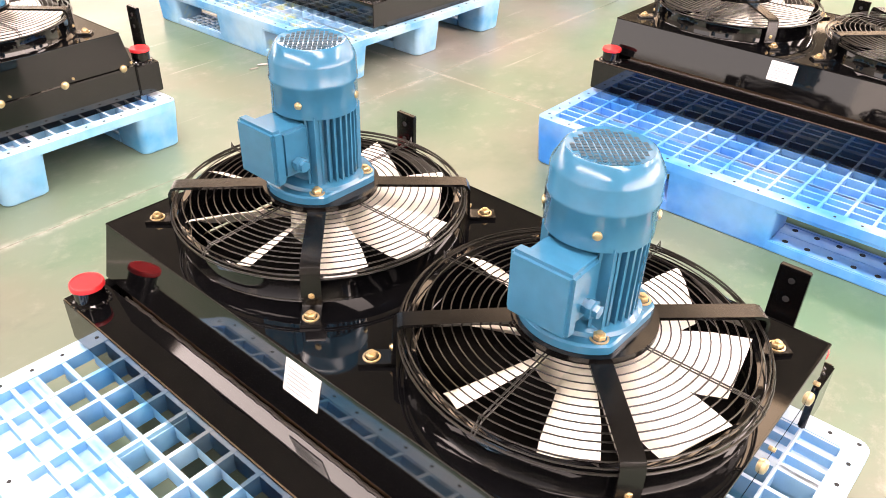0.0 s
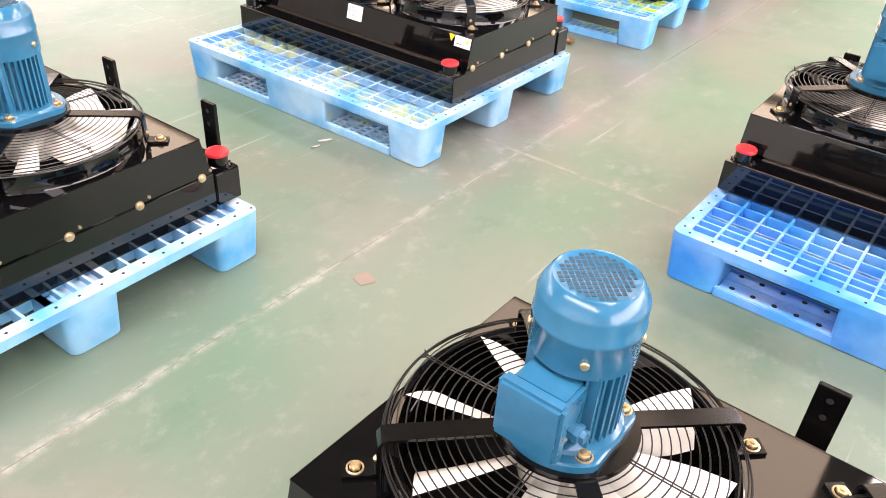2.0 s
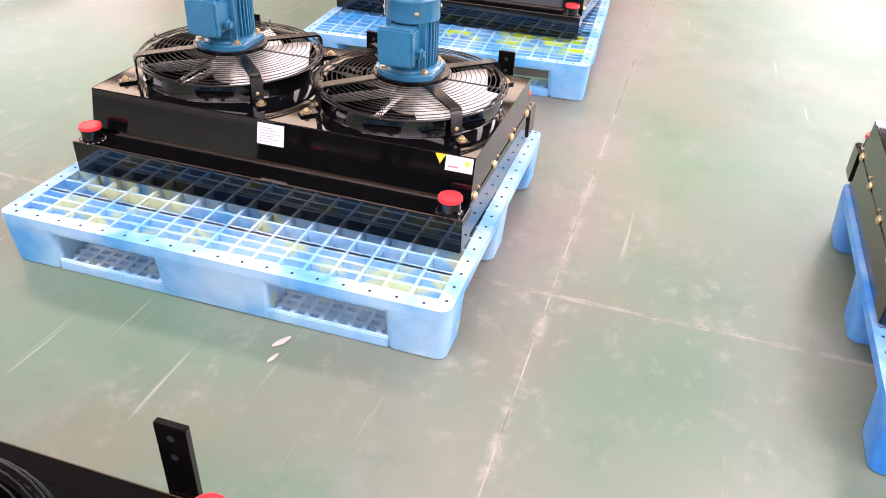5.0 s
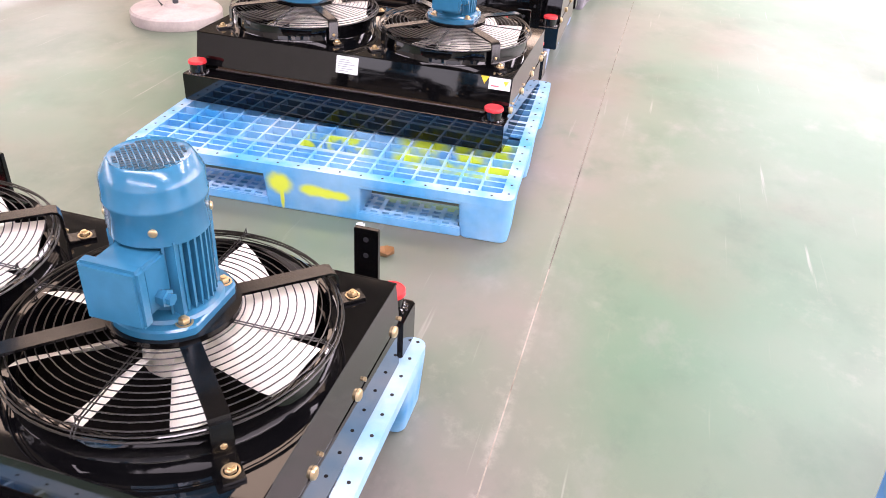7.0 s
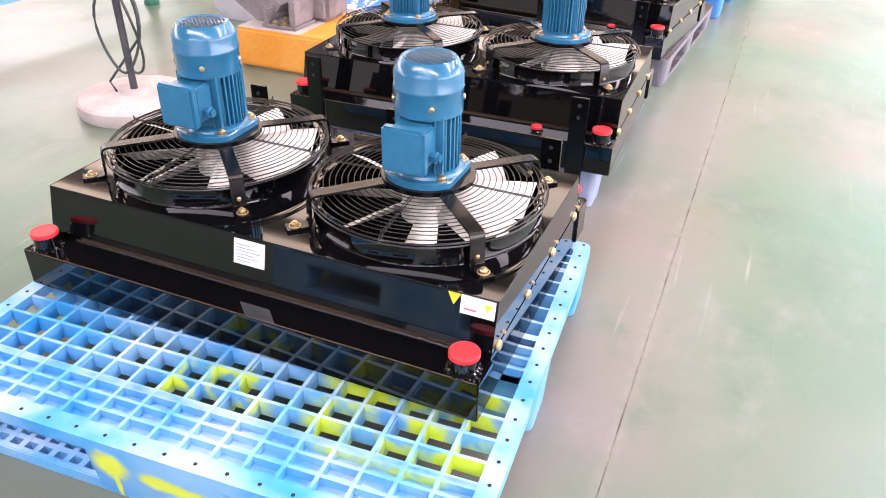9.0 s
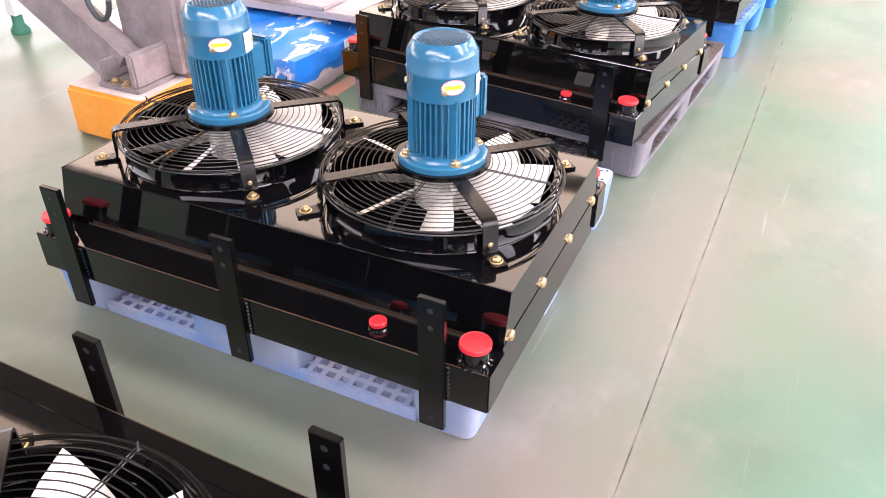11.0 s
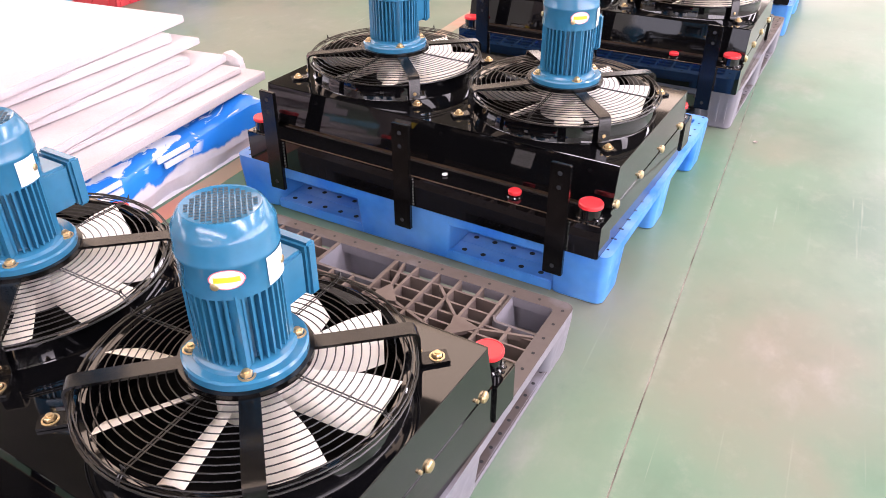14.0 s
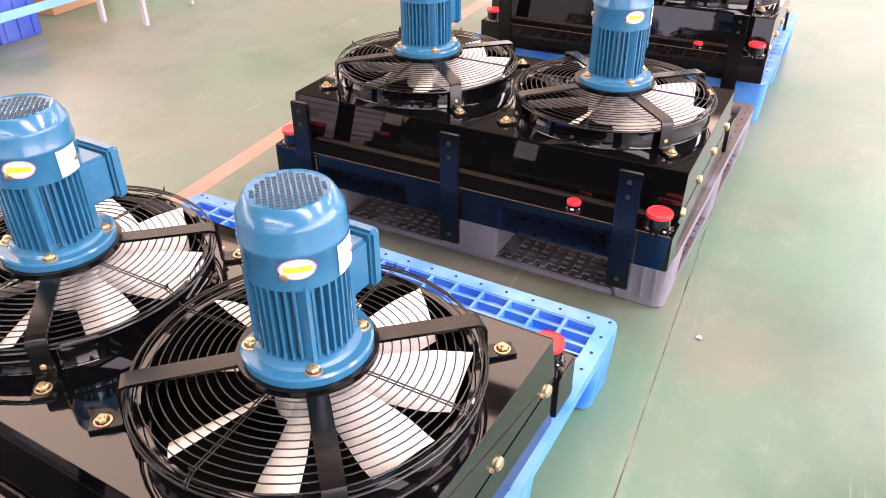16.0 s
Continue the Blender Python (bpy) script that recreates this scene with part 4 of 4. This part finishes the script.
    box(pr, 0.557, 0.587, -hy - 0.0016, -hy - 0.0012, TOP - 0.036, TOP - 0.032)
    part("printed_line", flare(pr), PINK, so, smooth=False)
    for tx, sz, par in ((0.533, 0.0155, root), (0.612, 0.010, so)):
        tr = B()
        zz = TOP - 0.004 if par is root else TOP - 0.014
        f = [tr.verts.new((tx + dx * sz, y, zz + dz * sz)) for y in (-hy - 0.0018, -hy - 0.0002) for dx, dz in ((-1, 0), (1, 0), (0, -1.75))]
        tr.faces.new(f[:3])
        tr.faces.new(f[3:][::-1])
        for k in range(3):
            tr.faces.new((f[k], f[(k + 1) % 3], f[3 + (k + 1) % 3], f[3 + k]))
        part("warning_triangle", flare(tr), YELLOW, par, "yellow warning triangle", smooth=False)
    for cx, phase in ((-FAN_X, 24 if rear else 10), (FAN_X, 25)):
        build_fan(root, cx, phase)
        build_motor(root, cx)
    return root


FRONT = "black twin-fan oil cooler with two blue motors, label side outwards"
REAR = "black twin-fan oil cooler with blue motors and three mounting bars"
GROUP = "oil coolers on pallets"


def turn_fans(cooler, left, right):
    """Each fan has come to rest at its own angle."""
    for ob in cooler.children:
        if ob.name.split(".")[0] == "fan":
            x = ob.matrix_basis.translation.x
            ob.matrix_basis = pose(x, 0, 0, 0, 0, left if x < 0 else right)


first = build_cooler(pose(-0.416, 1.788, 0.1377, 0, 0, -0.9), FRONT, GROUP, False)
turn_fans(first, 12, 29)
for x, y, z, yaw, left, right in ((-2.773, 1.804, 0.1383, 0.5, 17, 13), (-2.721, 3.753, 0.1386, -0.4, 39, 39), (-0.355, 3.815, 0.1440, -0.7, 25, 8), (-2.744, 5.753, 0.1382, -0.2, 35, 19)):
    turn_fans(copy_thing(first, pose(x, y, z, 0, 0, yaw)), left, right)
second = build_cooler(pose(-2.766, 7.060, 0.1244, 0, 0, 181.1), REAR, GROUP, True)
turn_fans(second, 21, 8)
for x, y, z, yaw, left, right in ((-2.766, 8.547, 0.1105, -5.9, 14, 3), (-2.652, 10.023, 0.1416, -5.4, 26, 26), (-2.495, 11.435, 0.1460, -2.7, 33, 22), (-2.419, 12.99, 0.1412, -2.3, 12, 38)):
    turn_fans(copy_thing(second, pose(x, y, z, 0, 0, 180 + yaw)), left, right)


# ---- pedestal stand beside the row ----
stand = thing("pedestal_stand", "dark steel pole on a round dusty concrete base with a cable", "stand", pose(-4.365, 6.756, 0))
part("base", lathe(B(), [(0, 0), (0.255, 0), (0.26, 0.012), (0.26, 0.058), (0.25, 0.07), (0.07, 0.082), (0.055, 0.095), (0, 0.095)], 44), CONCRETE, stand, "round cast concrete foot")
part("pole", rod(B(), [(0, 0, 0.08), (-0.03, 0.02, 0.9), (-0.06, 0.04, 1.75)], 0.017, 12), STEEL, stand)
loops = []
for k in range(60):
    a = k / 59 * 2 * math.pi * 2.2
    loops.append((-0.02 + (0.085 + 0.02 * math.sin(k * 0.37)) * math.cos(a), 0.02 + 0.05 * math.sin(a * 0.5), 0.33 + 0.20 * math.sin(a) + 0.05 * k / 59))
cable_path = [(-0.06, -0.05, 0.088), (-0.11, -0.03, 0.12)] + loops + [(-0.05, 0.03, 0.9), (-0.06, 0.04, 1.6)]
part("cable", rod(B(), cable_path, 0.0065, 6), CABLE, stand, "looped grey rubber cable")

# ---- machine on its painted plinth ----
plinth = thing("machine_plinth", "concrete block with orange painted sides and a dusty top", "plinth", pose(-4.022, 7.722, 0, 0, 0, 0))
part("block", box(B(), -0.285, 0.285, -0.25, 0.25, 0, 0.203, 0.014), ORANGE, plinth, "orange painted concrete block")
part("dusty_top", box(B(), -0.28, 0.10, -0.235, 0.24, 0.2, 0.206, 0.002), CONCRETE, plinth, "worn grey-pink concrete top")
machine = thing("machine_column", "rough grey cast-iron machine leg bolted to an orange plinth", "machine", pose(-4.022, 7.722, 0.206, 0, 0, 0))
part("column", box(B(), -0.20, 0.135, 0.0, 0.235, 0.0, 1.5, 0.025), CAST, machine, "grey textured cast column")
part("strut", rod(B(), [(-0.13, -0.06, 0.03), (-0.20, -0.06, 0.08), (-0.48, -0.06, 0.27), (-1.3, -0.06, 0.82)], 0, flat=(0.10, 0.17)), CAST, machine, "sloping grey steel arm")
part("foot_plate", box(B(), -0.15, 0.06, -0.20, 0.01, 0.0, 0.018, 0.004), CAST, machine)
part("rib", box(B(), -0.145, -0.115, -0.19, 0.01, 0.015, 0.10, 0.008), CAST, machine)
part("rib", box(B(), 0.015, 0.05, -0.19, 0.01, 0.015, 0.15, 0.008), CAST, machine)
part("hose", rod(B(), [(-0.17 + 0.06 * math.cos(q), -0.09, 0.33 + 0.10 * math.sin(q)) for q in [2.2 + 0.3 * k for k in range(14)]], 0.011, 8), CABLE, machine, "bent grey hose")
for bx, by in ((-0.085, -0.17), (-0.02, -0.175), (-0.06, -0.10)):
    part("bolt", BOLT, BRASS, machine, "rusty foundation bolt", at=pose(bx, by, 0.0175) @ Matrix.Scale(1.5, 4))

# ---- foam boards and their plastic bags ----


def bag_material():
    m = material("printed_plastic_bag", (0.66, 0.65, 0.70), (0.58, 0.575, 0.63), rough=0.36, rough_var=0.05, blotch=4, grain=18, bump=0.25)
    nt = m.node_tree
    n, l = nt.nodes, nt.links
    b = n["Principled BSDF"]
    old = b.inputs["Base Color"].links[0].from_socket
    co = n.new("ShaderNodeTexCoord")
    sep = n.new("ShaderNodeSeparateXYZ")
    l.new(co.outputs["Object"], sep.inputs[0])
    t = n.new("ShaderNodeTexNoise")
    t.inputs["Scale"].default_value, t.inputs["Detail"].default_value, t.inputs["Distortion"].default_value = 2.2, 4, 1.2
    l.new(co.outputs["Object"], t.inputs["Vector"])

    def edge(axis, weight, a, c, tex=t):
        w = n.new("ShaderNodeMath")
        w.operation = "MULTIPLY_ADD"
        w.inputs[1].default_value = weight
        l.new(tex.outputs["Fac"], w.inputs[0])
        l.new(sep.outputs[axis], w.inputs[2])
        r = n.new("ShaderNodeMapRange")
        r.inputs["From Min"].default_value, r.inputs["From Max"].default_value = a, c
        l.new(w.outputs[0], r.inputs["Value"])
        return r.outputs["Result"]

    def both(p, q):
        u = n.new("ShaderNodeMath")
        u.operation = "MULTIPLY"
        l.new(p, u.inputs[0])
        l.new(q, u.inputs[1])
        return u.outputs[0]

    def lay(base, colour, fac):
        x = n.new("ShaderNodeMix")
        x.data_type = "RGBA"
        x.inputs["B"].default_value = (*colour, 1)
        l.new(base, x.inputs["A"])
        l.new(fac, x.inputs["Factor"])
        return x.outputs["Result"]

    blue = both(edge("X", 1.1, 0.58, 0.60), both(edge("Y", 0.8, -0.60, -0.58), edge("Z", 0.22, 0.195, 0.205)))
    out = lay(old, (0.012, 0.20, 0.68), blue)
    # blocks of white print along the edge, not legible
    mp = n.new("ShaderNodeMapping")
    mp.inputs["Scale"].default_value = (1.5, 0.5, 1.5)
    mp.inputs["Rotation"].default_value = (0, 0, radians(25))
    l.new(co.outputs["Object"], mp.inputs["Vector"])
    g = n.new("ShaderNodeTexNoise")
    g.inputs["Scale"].default_value, g.inputs["Detail"].default_value, g.inputs["Distortion"].default_value = 9.0, 4, 1.6
    l.new(mp.outputs["Vector"], g.inputs["Vector"])
    gm = n.new("ShaderNodeMapRange")
    gm.inputs["From Min"].default_value, gm.inputs["From Max"].default_value = 0.52, 0.55
    l.new(g.outputs["Fac"], gm.inputs["Value"])
    band = both(edge("X", 0.30, 0.42, 0.44), edge("X", 0.10, 0.68, 0.67))
    out = lay(out, (0.72, 0.76, 0.84), both(both(blue, band), gm.outputs["Result"]))
    l.new(out, b.inputs["Base Color"])
    return m


BAG = bag_material()


def pillow(bm, lx, ly, lz, seed, cuts=22, rough_amp=0.018):
    """A soft wrapped bundle: a rounded box with creases."""
    box(bm, -lx / 2, lx / 2, -ly / 2, ly / 2, 0, lz)
    bmesh.ops.subdivide_edges(bm, edges=bm.edges[:], cuts=cuts, use_grid_fill=True)
    for v in bm.verts:
        u, w, q = v.co.x / (lx / 2), v.co.y / (ly / 2), (v.co.z / lz) * 2 - 1
        e = max(abs(u), abs(w))
        if q > 0:
            v.co.z -= lz * 0.22 * max(0, e - 0.82) / 0.18
        v.co.x *= 1 - 0.03 * q * q * abs(u)
        v.co.y *= 1 - 0.02 * q * q * abs(w)
        k = noise.noise(Vector((v.co.x * 4 + seed, v.co.y * 4, v.co.z * 5))) + 0.6 * noise.noise(Vector((v.co.x * 11, v.co.y * 11 + seed, v.co.z * 11)))
        if v.co.z > 0.005:
            v.co += Vector((u * abs(u), w * abs(w), max(q, 0))) * k * rough_amp
    return bm


bundle = thing("foam_bundle", "foam sheets wrapped in a creased blue and white plastic bag", "bag", pose(-4.30, 9.17, 0, 0, 0, -1))
part("bag", pillow(B(), 1.30, 2.06, 0.22, 3.0, 40, 0.026), BAG, bundle, "creased plastic bag printed blue and white")
for yy, wd, zc, ht in ((-0.62, 0.07, 0.135, 0.07), (-0.52, 0.07, 0.138, 0.07), (-0.42, 0.06, 0.14, 0.07), (0.02, 0.30, 0.172, 0.018), (0.05, 0.24, 0.142, 0.020), (0.42, 0.16, 0.172, 0.018), (0.44, 0.14, 0.142, 0.020)):
    part("print_bar", box(B(), 0.651, 0.659, yy - wd / 2, yy + wd / 2, zc - ht / 2, zc + ht / 2), PAPER, bundle, smooth=False)
board_rng = random.Random(11)
GROUP_F = "loose foam boards"
z = 0.236
specs = [(-4.08, 9.37, 0.86, 1.64, 2, 0.034), (-4.19, 9.36, 0.84, 1.58, -2, 0.020), (-4.12, 9.52, 0.66, 1.25, 5, 0.030), (-4.40, 9.30, 0.95, 1.46, -3, 0.034),
         (-4.37, 9.42, 0.92, 1.40, 3, 0.026), (-4.52, 9.34, 1.02, 1.42, -1, 0.036), (-4.48, 9.46, 0.96, 1.38, 4, 0.030)]
for k, (bx, by, w, d, yaw, th) in enumerate(specs):
    ob = part("foam_board", box(B(), -w / 2, w / 2, -d / 2, d / 2, 0, th, 0.004), FOAM, at=pose(bx, by, z, board_rng.uniform(-0.15, 0.15), board_rng.uniform(-0.15, 0.15), yaw))
    tagged(ob, "loose white foam packing board lying on a stack", "foam board", GROUP_F)
    z += th + 0.0035
scrap = tagged(part("foam_scrap", pillow(B(), 0.10, 0.07, 0.13, 9.0, 6, 0.03), FOAM, at=pose(-4.20, 10.64, 0)), "small torn white foam scrap on the floor", "foam scrap")

# ---- crates along the far aisle ----


def crate(name, label, lx, ly, lz, mat, m):
    root = thing(name, label, "crate", m, "crates in the aisle")
    t = 0.012
    bm = B()
    for ax0, ax1, ay0, ay1 in ((-lx / 2, lx / 2, -ly / 2, -ly / 2 + t), (-lx / 2, lx / 2, ly / 2 - t, ly / 2), (-lx / 2, -lx / 2 + t, -ly / 2, ly / 2), (lx / 2 - t, lx / 2, -ly / 2, ly / 2)):
        wl = box(B(), ax0, ax1, ay0, ay1, 0.008, lz, 0.003)
        part("side_wall", wl, mat, root)
    part("bottom", box(B(), -lx / 2 + 0.004, lx / 2 - 0.004, -ly / 2 + 0.004, ly / 2 - 0.004, 0, 0.014, 0.003), mat, root)
    rim = ring_plate(B(), rounded(lx + 0.03, ly + 0.03, 0.02), rounded(lx - 0.03, ly - 0.03, 0.012), lz - 0.012, lz + 0.006)
    part("rim", rim, mat, root)
    for q in range(3):
        x = -lx / 2 + lx * (q + 0.5) / 3
        part("rib", box(B(), x - 0.008, x + 0.008, -ly / 2 - 0.008, -ly / 2 + 0.002, 0.01, lz - 0.01, 0.002), mat, root)
        y = -ly / 2 + ly * (q + 0.5) / 3
        part("rib", box(B(), lx / 2 - 0.002, lx / 2 + 0.008, y - 0.008, y + 0.008, 0.01, lz - 0.01, 0.002), mat, root)
    return root


crate("storage_crate", "red plastic storage crate on the green floor", 0.42, 0.24, 0.30, CRATE_RED, pose(-5.95, 11.485, 0, 0, 0, 1))
crate("storage_crate", "blue plastic storage crate standing behind a red one", 0.42, 0.25, 0.30, CRATE_BLUE, pose(-5.97, 11.84, 0, 0, 0, 1))
crate("storage_crate", "blue plastic storage crate beside a cardboard carton", 0.42, 0.27, 0.30, CRATE_BLUE, pose(-5.93, 12.12, 0, 0, 0, -1))
CARD = material("brown_cardboard", (0.42, 0.24, 0.13), (0.36, 0.2, 0.11), rough=0.8, bump=0.15)
carton = thing("cardboard_carton", "closed brown cardboard carton on the floor", "carton", pose(-6.167, 12.75, 0, 0, 0, 2))
part("body", box(B(), -0.24, 0.24, -0.24, 0.24, 0, 0.30, 0.004), CARD, carton)
part("flap", box(B(), -0.238, -0.002, -0.238, 0.238, 0.3005, 0.304, 0.001), CARD, carton)
part("flap", box(B(), 0.002, 0.238, -0.238, 0.238, 0.3005, 0.304, 0.001), CARD, carton)
table = thing("work_table", "white steel work table on thin square legs", "table", pose(-5.432, 12.818, 0, 0, 0, 8))
part("tabletop", box(B(), -0.20, 0.20, -0.28, 0.28, 0.72, 0.75, 0.004), PAPER, table)
for sx in (-1, 1):
    for sy in (-1, 1):
        part("leg", box(B(), sx * 0.15 - 0.014, sx * 0.15 + 0.014, sy * 0.24 - 0.014, sy * 0.24 + 0.014, 0, 0.722, 0.002), FOAM, table)
barrier = thing("barrier_strap", "pale blue strap stretched between low steel posts", "barrier", pose(0, 0, 0))
part("strap", rod(B(), [(-6.0, 3.0, 0.2), (-5.85, 6.8, 0.2), (-5.565, 11.317, 0.2), (-5.42, 14.2, 0.2)], 0, flat=(0.012, 0.045)), TAPE, barrier)
for px, py in ((-6.0, 3.0), (-5.42, 14.2)):
    part("post", lathe(B(), [(0, 0), (0.09, 0), (0.09, 0.012), (0.018, 0.02), (0.018, 0.24), (0, 0.245)], 16, px, py), STEEL, barrier)
GREEN = material("green_machine_paint", (0.02, 0.16, 0.10), rough=0.4)
foot = thing("machine_stand", "pale machine stand on a green levelling pad", "machine stand", pose(-5.568, 8.243, 0))
part("pad", lathe(B(), [(0, 0), (0.05, 0), (0.05, 0.02), (0.03, 0.05), (0.028, 0.10), (0, 0.10)], 20), GREEN, foot)
part("leg", box(B(), -0.03, 0.03, -0.03, 0.03, 0.098, 0.8, 0.004), PAPER, foot)

# ---- litter ----
LEAF = material("dry_brown_leaf", (0.30, 0.15, 0.05), (0.12, 0.07, 0.04), rough=0.7, bump=0.3)


def scrap_mesh(seed, size, curl):
    bm = B()
    r = random.Random(seed)
    rows = []
    for i in range(7):
        u = i / 6 - 0.5
        w = size * 0.5 * math.cos(u * 2.6) * r.uniform(0.8, 1.15)
        rows.append([bm.verts.new((u * size, v * w, 0.001 + curl * (abs(v) ** 2 + 0.6 * abs(u)) + 0.0015 * (j == 2))) for j, v in enumerate((-1, -0.4, 0, 0.4, 1))])
    for a, c in zip(rows, rows[1:]):
        for k in range(4):
            bm.faces.new((a[k], c[k], c[k + 1], a[k + 1]))
    ext = bmesh.ops.extrude_face_region(bm, geom=bm.faces[:])
    bmesh.ops.translate(bm, vec=(0, 0, 0.0012), verts=[v for v in ext["geom"] if isinstance(v, bmesh.types.BMVert)])
    return bm


tagged(part("dry_leaf", scrap_mesh(3, 0.055, 0.022), LEAF, at=pose(-2.357, 4.783, 0.0, 0, 0, 30)), "curled dry brown leaf lying on the floor", "leaf")
tagged(part("paper_scrap", scrap_mesh(5, 0.032, 0.006), PAPER, at=pose(-2.502, 4.929, 0.0, 0, 0, 70)), "small crumpled white paper scrap on the floor", "paper scrap")
for k, (tx, ty, yaw) in enumerate(((-2.483, 2.976, 62), (-2.473, 2.909, 75))):
    tagged(part("tape_scrap", scrap_mesh(20 + k, 0.05 - 0.015 * k, 0.003), CONCRETE, at=pose(tx, ty, 0.0, 0, 0, yaw) @ Matrix.Diagonal((1.2, 0.38, 1, 1))), "torn piece of dirty white tape on the floor", "tape scrap", "tape scraps")
tagged(part("paper_scrap", scrap_mesh(41, 0.018, 0.003), CONCRETE, at=pose(-1.76, 10.966, 0.0, 0, 0, 20)), "small dusty paper scrap beside the floor joint", "paper scrap")
tagged(part("paper_scrap", scrap_mesh(43, 0.017, 0.004), PAPER, at=pose(-2.572, 9.612, 0.2978, 0, 0, 40)), "tiny white paper scrap on a cooler's black tank", "paper scrap")
# thin scrap mesh that stands for a faint pink stain on the floor
FADED_PINK = material("faded_pink_stain", (0.25, 0.175, 0.145), (0.20, 0.17, 0.135), rough=0.6, bump=0.1)
tagged(part("tape_scrap", scrap_mesh(31, 0.07, 0.0008), FADED_PINK, at=pose(-1.717, 2.375, 0.0, 0, 0, 25)), "thin flat piece standing for a faint pink stain on the floor", "tape scrap", "tape scraps")
